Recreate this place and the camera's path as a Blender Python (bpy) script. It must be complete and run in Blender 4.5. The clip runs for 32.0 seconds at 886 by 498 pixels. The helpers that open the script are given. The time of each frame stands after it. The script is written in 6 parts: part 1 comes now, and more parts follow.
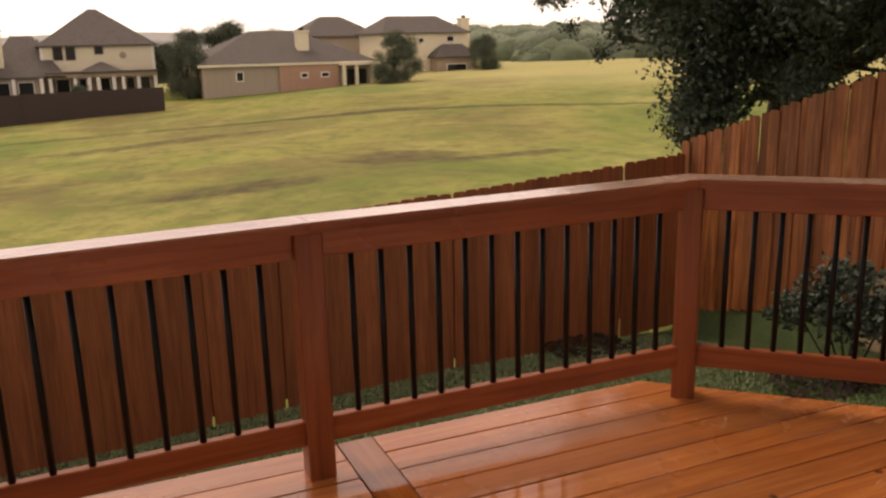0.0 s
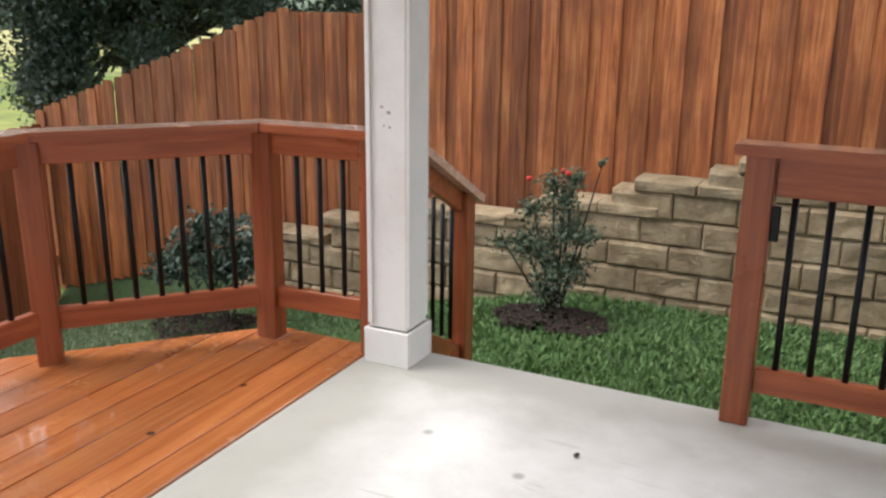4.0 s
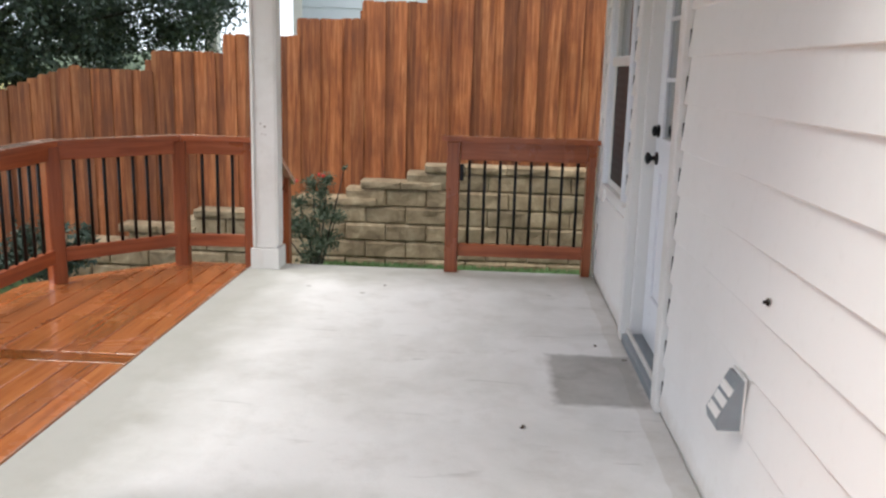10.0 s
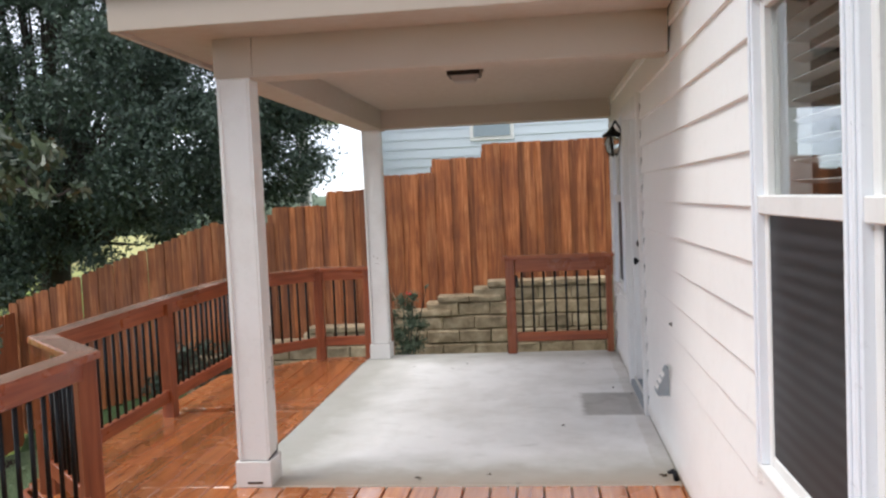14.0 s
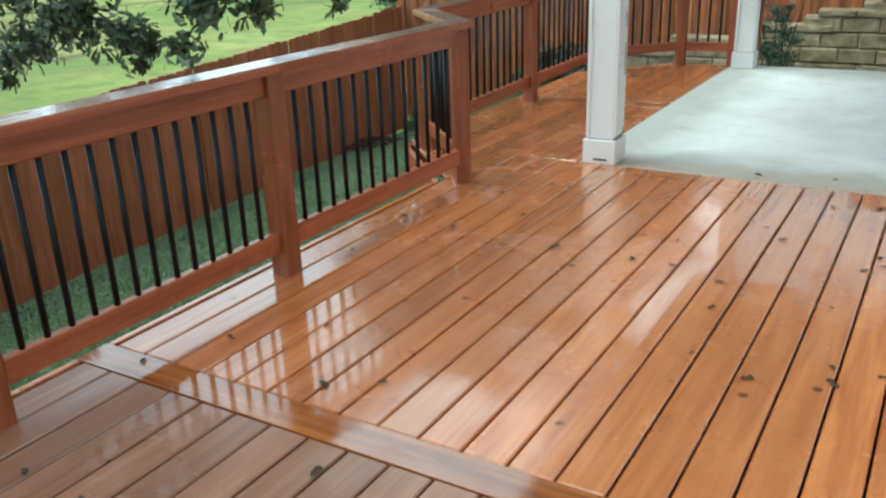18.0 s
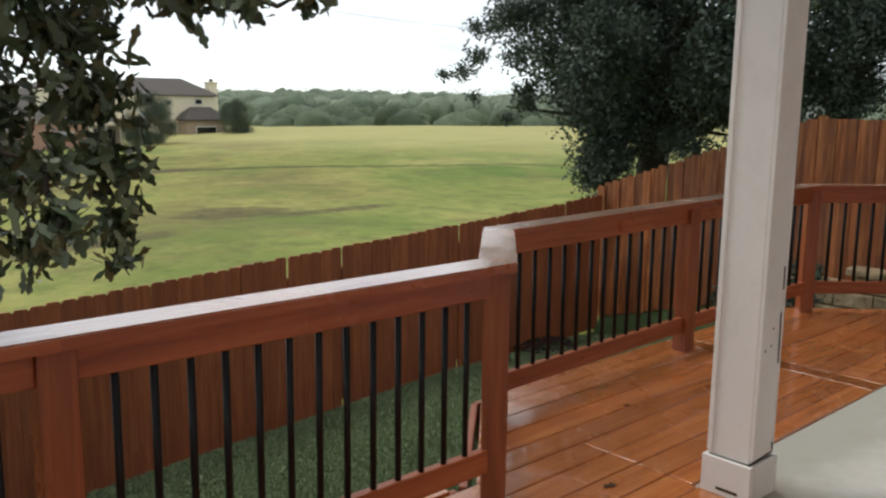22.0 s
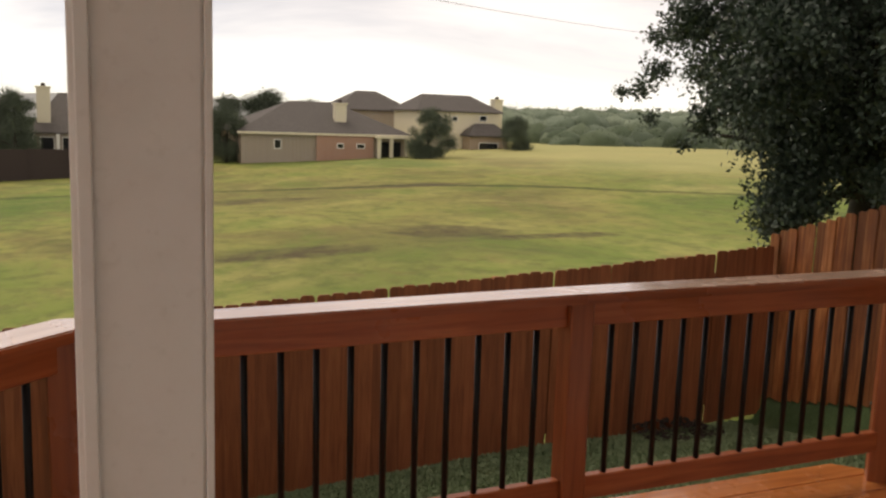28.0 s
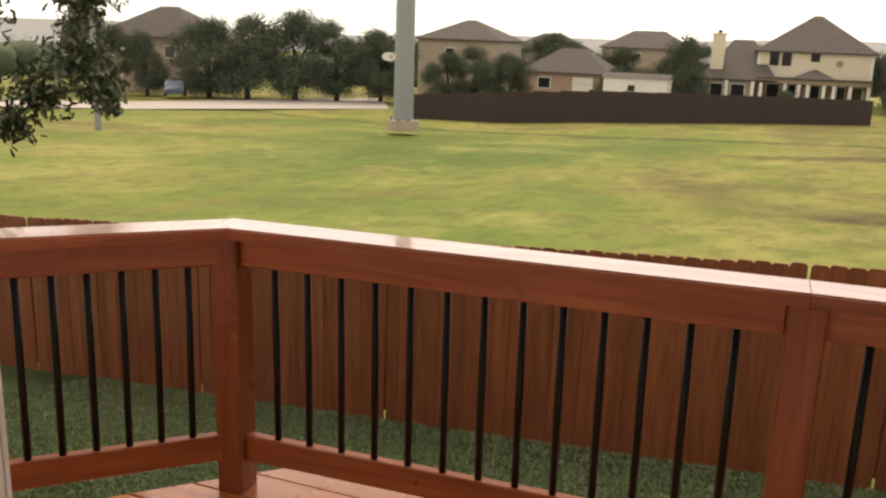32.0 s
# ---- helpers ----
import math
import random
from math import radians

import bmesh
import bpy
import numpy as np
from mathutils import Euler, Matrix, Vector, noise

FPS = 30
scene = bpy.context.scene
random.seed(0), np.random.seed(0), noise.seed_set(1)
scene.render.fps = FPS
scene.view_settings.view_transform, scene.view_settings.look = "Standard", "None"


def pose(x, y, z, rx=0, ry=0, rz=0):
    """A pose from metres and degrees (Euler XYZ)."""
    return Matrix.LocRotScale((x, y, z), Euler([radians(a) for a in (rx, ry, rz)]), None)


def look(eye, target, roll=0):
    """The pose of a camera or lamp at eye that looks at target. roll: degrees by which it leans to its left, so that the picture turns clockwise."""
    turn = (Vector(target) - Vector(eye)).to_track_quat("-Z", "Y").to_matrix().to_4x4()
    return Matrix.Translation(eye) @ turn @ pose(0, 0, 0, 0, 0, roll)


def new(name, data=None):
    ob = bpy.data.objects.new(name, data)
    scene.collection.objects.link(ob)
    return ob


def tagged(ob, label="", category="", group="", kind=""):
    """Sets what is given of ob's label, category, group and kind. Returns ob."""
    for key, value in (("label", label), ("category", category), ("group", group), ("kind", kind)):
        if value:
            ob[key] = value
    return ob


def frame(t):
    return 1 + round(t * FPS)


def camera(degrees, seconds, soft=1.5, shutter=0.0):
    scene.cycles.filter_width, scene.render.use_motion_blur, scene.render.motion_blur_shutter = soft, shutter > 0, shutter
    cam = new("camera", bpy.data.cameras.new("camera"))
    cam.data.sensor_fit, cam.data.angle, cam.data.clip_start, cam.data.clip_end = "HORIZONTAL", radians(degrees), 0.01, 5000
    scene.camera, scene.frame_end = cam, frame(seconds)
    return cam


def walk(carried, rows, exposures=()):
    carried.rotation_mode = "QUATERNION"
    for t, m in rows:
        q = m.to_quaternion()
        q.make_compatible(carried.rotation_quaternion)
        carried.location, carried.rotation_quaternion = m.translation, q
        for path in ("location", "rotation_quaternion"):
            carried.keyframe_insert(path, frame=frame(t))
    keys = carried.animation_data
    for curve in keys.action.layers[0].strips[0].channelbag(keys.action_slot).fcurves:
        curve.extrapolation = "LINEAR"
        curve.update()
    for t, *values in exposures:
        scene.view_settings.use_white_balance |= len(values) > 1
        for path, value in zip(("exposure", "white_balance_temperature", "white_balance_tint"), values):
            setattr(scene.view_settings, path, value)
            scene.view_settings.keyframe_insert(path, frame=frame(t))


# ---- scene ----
cam = camera(54.8, 32.0, soft=2.4)
PATH = [
    (0, (-0.783, 0.939, 1.496), (-2.564, 1.713, 1.017), -1.1),
    (1, (-0.851, 0.861, 1.446), (-2.339, 2.077, 0.892), -1.3),
    (1.5, (-0.778, 0.952, 1.477), (-2.145, 2.287, 0.887), -0.7),
    (2, (-0.768, 0.958, 1.423), (-2.038, 2.394, 0.854), -0.3),
    (2.5, (-0.718, 1.0, 1.393), (-1.88, 2.532, 0.841), -0.5),
    (3, (-0.697, 1.012, 1.404), (-1.698, 2.653, 0.854), -0.6),
    (3.5, (-0.672, 1.036, 1.4), (-1.56, 2.744, 0.858), -0.8),
    (5.5, (-0.624, 0.917, 1.39), (-1.429, 2.662, 0.838), 3.9),
    (6, (-0.614, 0.846, 1.369), (-1.49, 2.528, 0.733), 5.9),
    (6.5, (-0.637, 0.637, 1.384), (-1.496, 2.316, 0.719), 2.2),
    (7, (-0.686, 0.333, 1.384), (-1.394, 2.073, 0.699), -0.1),
    (7.5, (-0.65, -0.035, 1.401), (-1.204, 1.755, 0.701), -0.4),
    (8, (-0.64, -0.436, 1.396), (-0.904, 1.425, 0.715), -0.8),
    (8.5, (-0.62, -0.858, 1.43), (-0.801, 1.05, 0.858), 0.1),
    (9, (-0.626, -1.347, 1.452), (-0.76, 0.59, 0.973), 0.6),
    (9.5, (-0.674, -1.706, 1.457), (-0.789, 0.243, 1.021), 1.1),
    (10, (-0.676, -2.12, 1.435), (-0.778, -0.165, 1.027), 1.5),
    (10.5, (-0.769, -2.47, 1.396), (-0.785, -0.522, 0.941), -0.3),
    (11, (-0.838, -2.924, 1.407), (-0.858, -0.989, 0.905), 0.2),
    (11.5, (-0.834, -3.279, 1.448), (-0.863, -1.347, 0.931), 0.9),
    (12, (-0.833, -3.668, 1.536), (-0.866, -1.705, 1.156), -0.9),
    (12.5, (-0.743, -3.921, 1.56), (-0.822, -1.933, 1.356), -1.0),
    (13, (-0.662, -4.211, 1.581), (-0.788, -2.219, 1.454), -1.0),
    (13.5, (-0.63, -4.45, 1.587), (-0.806, -2.461, 1.47), -2.0),
    (15.5, (-0.447, -4.797, 1.548), (-0.878, -2.852, 1.371), -2.2),
    (16, (-0.432, -4.803, 1.535), (-0.915, -2.885, 1.24), -2.4),
    (16.5, (-0.446, -4.831, 1.498), (-0.953, -2.941, 1.087), -1.8),
    (17, (-0.458, -4.862, 1.455), (-1.081, -3.039, 0.917), -2.0),
    (17.5, (-0.449, -4.883, 1.441), (-1.253, -3.161, 0.816), -2.0),
    (18, (-0.448, -4.875, 1.415), (-1.421, -3.279, 0.704), -2.1),
    (18.5, (-0.452, -4.851, 1.432), (-1.58, -3.389, 0.664), -2.8),
    (19, (-0.499, -4.764, 1.412), (-1.633, -3.314, 0.629), -3.1),
    (19.5, (-0.608, -4.57, 1.411), (-1.663, -3.038, 0.677), -3.9),
    (20, (-0.665, -4.275, 1.424), (-1.62, -2.632, 0.799), -1.9),
    (20.5, (-0.629, -3.982, 1.439), (-1.815, -2.45, 0.944), -0.1),
    (21, (-0.678, -3.606, 1.445), (-2.043, -2.21, 1.011), 0.3),
    (21.5, (-0.706, -3.283, 1.469), (-2.102, -1.894, 1.12), 1.3),
    (22, (-0.712, -2.891, 1.475), (-2.176, -1.569, 1.141), 0.7),
    (23, (-0.744, -2.403, 1.495), (-2.357, -1.242, 1.266), 1.5),
    (24, (-0.781, -1.872, 1.5), (-2.583, -1.042, 1.249), 1.7),
    (25, (-0.796, -1.347, 1.523), (-2.57, -0.447, 1.313), 2.4),
    (25.5, (-0.757, -1.134, 1.504), (-2.474, -0.146, 1.231), 4.0),
    (27.5, (-0.901, -0.283, 1.509), (-2.712, 0.511, 1.204), 2.9),
    (28, (-0.898, 0.019, 1.525), (-2.726, 0.772, 1.218), 2.1),
    (28.5, (-0.983, 0.32, 1.541), (-2.852, 0.979, 1.265), 1.2),
    (29, (-0.949, 0.61, 1.568), (-2.895, 0.985, 1.299), 0.9),
    (29.5, (-0.873, 0.819, 1.575), (-2.841, 1.033, 1.29), 2.8),
    (30, (-1.024, 1.102, 1.588), (-3.008, 1.151, 1.339), 3.9),
    (30.5, (-1.076, 1.227, 1.596), (-3.054, 1.035, 1.373), 3.3),
    (31, (-1.265, 1.421, 1.554), (-3.163, 0.86, 1.267), 3.0),
    (31.5, (-1.334, 1.467, 1.537), (-3.173, 0.784, 1.154), 2.5),
    (32, (-1.238, 1.483, 1.497), (-3.055, 0.799, 1.019), 2.1),
]
EXPOSURES = [(0.0, 0.3, 9600, 26), (0.75, 1.02, 5850, 7), (2.0, 1.1, 6000, 9), (3.5, 1.24, 6400, 9), (6.0, 1.42, 6600, 10), (7.2, 1.42, 6550, 10), (8.2, 1.25, 6450, 8), (9.0, 1.25, 6450, 8), (11.5, 1.06, 6350, 8), (13.5, 1.06, 6300, 9), (16.2, 1.1, 6900, 11), (17.2, 1.1, 7200, 12), (18.0, 1.22, 5600, -14), (18.9, 1.4, 5000, -24), (19.3, 1.4, 5200, -20), (20.0, 1.28, 6300, 0), (21.0, 1.0, 6900, 4), (22.0, 0.38, 6800, 5), (23.0, -0.05, 7300, 14), (24.2, -0.4, 7700, 16), (25.5, -0.45, 7700, 16), (27.6, 0.15, 8300, 14), (28.2, 0.15, 8200, 14), (29.0, -0.45, 7700, 15), (30.0, -0.26, 7900, 15), (31.0, -0.3, 7900, 15), (32.0, 0.65, 8900, 15)]
SUN_ELEVATION, SUN_ROTATION = 55, 250
SKY_STRENGTH = 0.87
walk(cam, [(t, look(eye, target, roll)) for t, eye, target, roll in PATH], EXPOSURES)


# ---------------------------------------------------------------- light
def sky_world():
    world = bpy.data.worlds.new("overcast_sky")
    scene.world = world
    world.use_nodes = True
    nt = world.node_tree
    nt.nodes.clear()
    out = nt.nodes.new("ShaderNodeOutputWorld")
    add = nt.nodes.new("ShaderNodeAddShader")
    clear = nt.nodes.new("ShaderNodeBackground")
    cloud = nt.nodes.new("ShaderNodeBackground")
    sky = nt.nodes.new("ShaderNodeTexSky")
    sky.sky_type = "NISHITA"
    sky.sun_disc = False
    sky.dust_density = 0.0
    sky.air_density = 0.5
    sky.ozone_density = 3.0
    sky.sun_elevation = radians(SUN_ELEVATION)
    sky.sun_rotation = radians(SUN_ROTATION)
    nt.links.new(sky.outputs[0], clear.inputs[0])
    clear.inputs[1].default_value = 0.05
    tc = nt.nodes.new("ShaderNodeTexCoord")
    mp = nt.nodes.new("ShaderNodeMapping")
    mp.inputs["Scale"].default_value = (1.0, 1.0, 4.5)
    nt.links.new(tc.outputs["Generated"], mp.inputs[0])
    n1 = nt.nodes.new("ShaderNodeTexNoise")
    n1.inputs["Scale"].default_value = 2.0
    n1.inputs["Detail"].default_value = 6
    n1.inputs["Roughness"].default_value = 0.55
    n1.inputs["Distortion"].default_value = 0.5
    nt.links.new(mp.outputs[0], n1.inputs["Vector"])
    ramp = nt.nodes.new("ShaderNodeValToRGB")
    ramp.color_ramp.elements[0].position, ramp.color_ramp.elements[0].color = 0.36, (0.47, 0.465, 0.475, 1)
    ramp.color_ramp.elements[1].position, ramp.color_ramp.elements[1].color = 0.60, (0.93, 0.91, 0.895, 1)
    nt.links.new(n1.outputs[0], ramp.inputs[0])
    nt.links.new(ramp.outputs[0], cloud.inputs[0])
    cloud.inputs[1].default_value = SKY_STRENGTH
    nt.links.new(clear.outputs[0], add.inputs[0])
    nt.links.new(cloud.outputs[0], add.inputs[1])
    nt.links.new(add.outputs[0], out.inputs[0])


sky_world()
sun = new("sun", bpy.data.lights.new("sun", "SUN"))
sun.data.energy = 1.15
sun.data.angle = radians(35)
sun.data.color = (1.0, 0.96, 0.9)
sun.matrix_world = look((0, 0, 20), (-20 * math.sin(radians(SUN_ROTATION)) / math.tan(radians(SUN_ELEVATION)),
                                     -20 * math.cos(radians(SUN_ROTATION)) / math.tan(radians(SUN_ELEVATION)), 0))


# ---------------------------------------------------------------- materials
class Nodes:
    """A small builder for one node material."""

    def __init__(self, name):
        self.mat = bpy.data.materials.new(name)
        self.mat.use_nodes = True
        self.nt = self.mat.node_tree
        self.bsdf = self.nt.nodes["Principled BSDF"]
        self.coord = self.nt.nodes.new("ShaderNodeTexCoord").outputs["Object"]

    def put(self, kind, **inputs):
        n = self.nt.nodes.new(kind)
        for key, value in inputs.items():
            self.wire(value, n.inputs[key.replace("_", " ")])
        return n

    def wire(self, value, socket):
        if isinstance(value, bpy.types.NodeSocket):
            self.nt.links.new(value, socket)
        else:
            socket.default_value = value

    def set(self, **inputs):
        for key, value in inputs.items():
            self.wire(value, self.bsdf.inputs[key.replace("_", " ")])
        return self

    def world_coord(self):
        return self.put("ShaderNodeNewGeometry").outputs["Position"]

    def scaled(self, vec, scale, shift=None):
        n = self.put("ShaderNodeMapping", Vector=vec, Scale=scale)
        if shift is not None:
            self.wire(shift, n.inputs["Location"])
        return n.outputs[0]

    def noise(self, vec, scale, detail=4.0, rough=0.55, distort=0.0):
        return self.put("ShaderNodeTexNoise", Vector=vec, Scale=scale, Detail=detail, Roughness=rough, Distortion=distort).outputs[0]

    def ramp(self, fac, *stops):
        n = self.put("ShaderNodeValToRGB", Fac=fac)
        els = n.color_ramp.elements
        while len(els) < len(stops):
            els.new(0.5)
        for el, (p, c) in zip(els, stops):
            el.position = p
            el.color = (c, c, c, 1) if isinstance(c, (int, float)) else (*c, 1)
        return n.outputs[0]

    def mix(self, fac, a, b, how="MIX"):
        n = self.nt.nodes.new("ShaderNodeMix")
        n.data_type, n.blend_type = "RGBA", how
        self.wire(fac, n.inputs[0])
        self.wire(a if isinstance(a, bpy.types.NodeSocket) else (*a, 1), n.inputs[6])
        self.wire(b if isinstance(b, bpy.types.NodeSocket) else (*b, 1), n.inputs[7])
        return n.outputs[2]

    def math(self, how, a, b=0.0):
        n = self.nt.nodes.new("ShaderNodeMath")
        n.operation = how
        self.wire(a, n.inputs[0])
        self.wire(b, n.inputs[1])
        return n.outputs[0]

    def random(self):
        return self.put("ShaderNodeObjectInfo").outputs["Random"]

    def island(self):
        return self.put("ShaderNodeNewGeometry").outputs["Random Per Island"]

    def bump(self, height, strength=0.3, distance=0.01):
        n = self.put("ShaderNodeBump", Strength=strength, Distance=distance, Height=height)
        self.wire(n.outputs[0], self.bsdf.inputs["Normal"])
        return self


def wood(name, dark, mid, light, along, rough, coat=0.0, vary=0.5, stain=0.25, knots=0.0):
    """Stained timber with grain along one axis of the object's own space, knots and a random tone for each board."""
    m = Nodes(name)
    stretch = [14.0, 14.0, 14.0]
    stretch[along] = 0.8
    rnd = m.random()
    offset = m.put("ShaderNodeCombineXYZ", X=m.math("MULTIPLY", rnd, 31.0), Y=m.math("MULTIPLY", rnd, 17.0), Z=m.math("MULTIPLY", rnd, 53.0)).outputs[0]
    vec = m.scaled(m.coord, tuple(stretch), offset)
    grain = m.noise(vec, 1.6, 6, 0.6, 0.6)
    fine = m.noise(m.scaled(m.coord, tuple(5 * s for s in stretch), offset), 1.0, 3, 0.6)
    blotch = m.noise(m.world_coord(), 2.2, 4, 0.6)
    col = m.ramp(grain, (0.3, dark), (0.52, mid), (0.74, light))
    tone = m.math("ADD", m.math("MULTIPLY", rnd, vary), 1.0 - vary / 2)
    col = m.mix(1.0, col, m.put("ShaderNodeCombineColor", Red=tone, Green=tone, Blue=tone).outputs[0], "MULTIPLY")
    col = m.mix(m.math("MULTIPLY", m.ramp(blotch, (0.45, 0.0), (0.7, 1.0)), stain), col, dark)
    col = m.mix(m.math("MULTIPLY", m.ramp(fine, (0.35, 1.0), (0.5, 0.0)), 0.3), col, dark)
    if knots:
        cell = m.put("ShaderNodeTexVoronoi", Vector=m.world_coord(), Scale=4.6)
        eye = m.math("MULTIPLY", m.ramp(cell.outputs["Distance"], (0.05, 1.0), (0.095, 0.0)), m.math("GREATER_THAN", m.put("ShaderNodeSeparateColor", Color=cell.outputs["Color"]).outputs[0], 0.55))
        col = m.mix(m.math("MULTIPLY", eye, knots), col, tuple(0.22 * v for v in dark))
    spread = m.noise(m.world_coord(), 1.3, 5, 0.6)
    m.set(Base_Color=col, Roughness=m.ramp(spread, (0.38, rough[0]), (0.62, rough[1])))
    if coat:
        film = m.noise(m.world_coord(), 1.7, 5, 0.6, 0.6)
        m.set(Coat_Weight=coat, Coat_IOR=1.65, Coat_Roughness=m.ramp(film, (0.40, 0.015), (0.5, 0.08), (0.62, 0.28)))
    m.bump(m.math("ADD", grain, m.math("MULTIPLY", fine, 0.5)), 0.25, 0.004)
    return m.mat


def painted(name, color, rough=0.45, dirt=0.2, dirt_color=(0.35, 0.3, 0.24), scale=3.0, splashed=False):
    m = Nodes(name)
    big = m.noise(m.world_coord(), scale, 6, 0.65)
    small = m.noise(m.world_coord(), scale * 14, 3)
    col = m.mix(m.math("MULTIPLY", m.ramp(big, (0.5, 0.0), (0.78, 1.0)), dirt), color, dirt_color)
    col = m.mix(m.math("MULTIPLY", m.ramp(small, (0.6, 0.0), (0.75, 1.0)), dirt * 0.5), col, dirt_color)
    if splashed:
        # mud thrown up by the rain along the foot of the wall
        z = m.put("ShaderNodeSeparateXYZ", Vector=m.world_coord()).outputs[2]
        mud = m.ramp(m.math("ADD", z, m.math("MULTIPLY", m.math("SUBTRACT", m.noise(m.world_coord(), 7.0, 6, 0.7), 0.5), 0.16)), (0.0, 1.0), (0.11, 0.0))
        col = m.mix(m.math("MULTIPLY", mud, 0.45), col, (0.46, 0.37, 0.27))
    m.set(Base_Color=col, Roughness=m.ramp(small, (0.3, rough - 0.08), (0.7, rough + 0.1)))
    m.bump(small, 0.08, 0.003)
    return m.mat


def concrete():
    m = Nodes("broom_finished_concrete")
    p = m.world_coord()
    big = m.noise(p, 0.9, 6, 0.6, 0.4)
    mid = m.noise(p, 4.0, 6, 0.65)
    fine = m.noise(p, 90.0, 3, 0.7)
    col = m.ramp(big, (0.30, (0.66, 0.65, 0.62)), (0.55, (0.84, 0.83, 0.815)))
    col = m.mix(m.math("MULTIPLY", m.ramp(mid, (0.5, 0.0), (0.72, 1.0)), 0.3), col, (0.5, 0.475, 0.43))
    col = m.mix(m.math("MULTIPLY", m.ramp(fine, (0.55, 0.0), (0.8, 1.0)), 0.2), col, (0.4, 0.39, 0.36))
    # damp weathered border along the open edges, and the mark that a door mat left
    sep = m.put("ShaderNodeSeparateXYZ", Vector=p)
    x, y = sep.outputs[0], sep.outputs[1]
    wob = m.math("MULTIPLY", m.math("SUBTRACT", m.noise(p, 3.0, 4), 0.5), 0.5)
    edge = m.math("MINIMUM", m.math("ADD", x, 2.41), m.math("MINIMUM", y, m.math("SUBTRACT", 4.03, y)))
    edge = m.math("ADD", edge, wob)
    damp = m.ramp(edge, (0.22, 1.0), (0.40, 0.55), (0.66, 0.0))
    col = m.mix(m.math("MULTIPLY", damp, 0.72), col, (0.36, 0.355, 0.30))
    # the walked strip beside the house, dirtier than the rest
    walked = m.math("MULTIPLY", m.ramp(m.math("ADD", x, m.math("MULTIPLY", wob, 0.12)), (-0.47, 0.0), (-0.42, 1.0)), m.ramp(mid, (0.35, 0.45), (0.65, 1.0)))
    col = m.mix(m.math("MULTIPLY", walked, 0.36), col, (0.46, 0.42, 0.34))
    front = m.ramp(m.math("ADD", y, m.math("MULTIPLY", wob, 0.6)), (0.02, 1.0), (0.36, 0.0))
    col = m.mix(m.math("MULTIPLY", front, 0.58), col, (0.36, 0.25, 0.17))
    inx = m.math("MINIMUM", m.math("ADD", x, 0.365), m.math("SUBTRACT", 0.10, x))
    iny = m.math("MINIMUM", m.math("SUBTRACT", y, 1.455), m.math("SUBTRACT", 2.19, y))
    inside = m.math("ADD", m.math("MINIMUM", inx, iny), m.math("MULTIPLY", m.math("SUBTRACT", m.noise(p, 14.0, 3), 0.5), 0.06))
    mark = m.math("MULTIPLY", m.ramp(inside, (0.0, 0.0), (0.045, 1.0)), m.ramp(mid, (0.3, 1.0), (0.7, 0.55)))
    # hairline streaks and a few drips of spilt paint or mud
    streak = m.noise(m.scaled(p, (1.2, 9.0, 1.0)), 1.4, 3, 0.5, 1.4)
    col = m.mix(m.math("MULTIPLY", m.ramp(streak, (0.66, 0.0), (0.72, 1.0)), 0.4), col, (0.42, 0.41, 0.38))
    drop = m.put("ShaderNodeTexVoronoi", Vector=p, Scale=2.3)
    col = m.mix(m.math("MULTIPLY", m.ramp(drop.outputs["Distance"], (0.025, 1.0), (0.06, 0.0)), 0.55), col, (0.2, 0.18, 0.15))
    col = m.mix(m.math("MULTIPLY", mark, 0.85), col, (0.25, 0.235, 0.21))
    m.set(Base_Color=col, Roughness=m.ramp(mid, (0.3, 0.52), (0.7, 0.8)))
    m.bump(m.math("ADD", fine, m.math("MULTIPLY", mid, 0.6)), 0.2, 0.003)
    return m.mat


def ground(name, stops, scale, fine_scale, strength):
    m = Nodes(name)
    p = m.world_coord()
    big = m.noise(m.scaled(p, (1.6, 0.55, 1.0)), scale, 8, 0.62, 0.8)
    fine = m.noise(p, fine_scale, 5, 0.7)
    col = m.ramp(big, *stops)
    col = m.mix(m.math("MULTIPLY", m.ramp(fine, (0.4, 0.0), (0.65, 1.0)), 0.45), col, tuple(0.5 * c for c in stops[0][1]))
    m.set(Base_Color=col, Roughness=0.85, Specular_IOR_Level=0.2)
    m.bump(fine, strength, 0.05)
    return m.mat


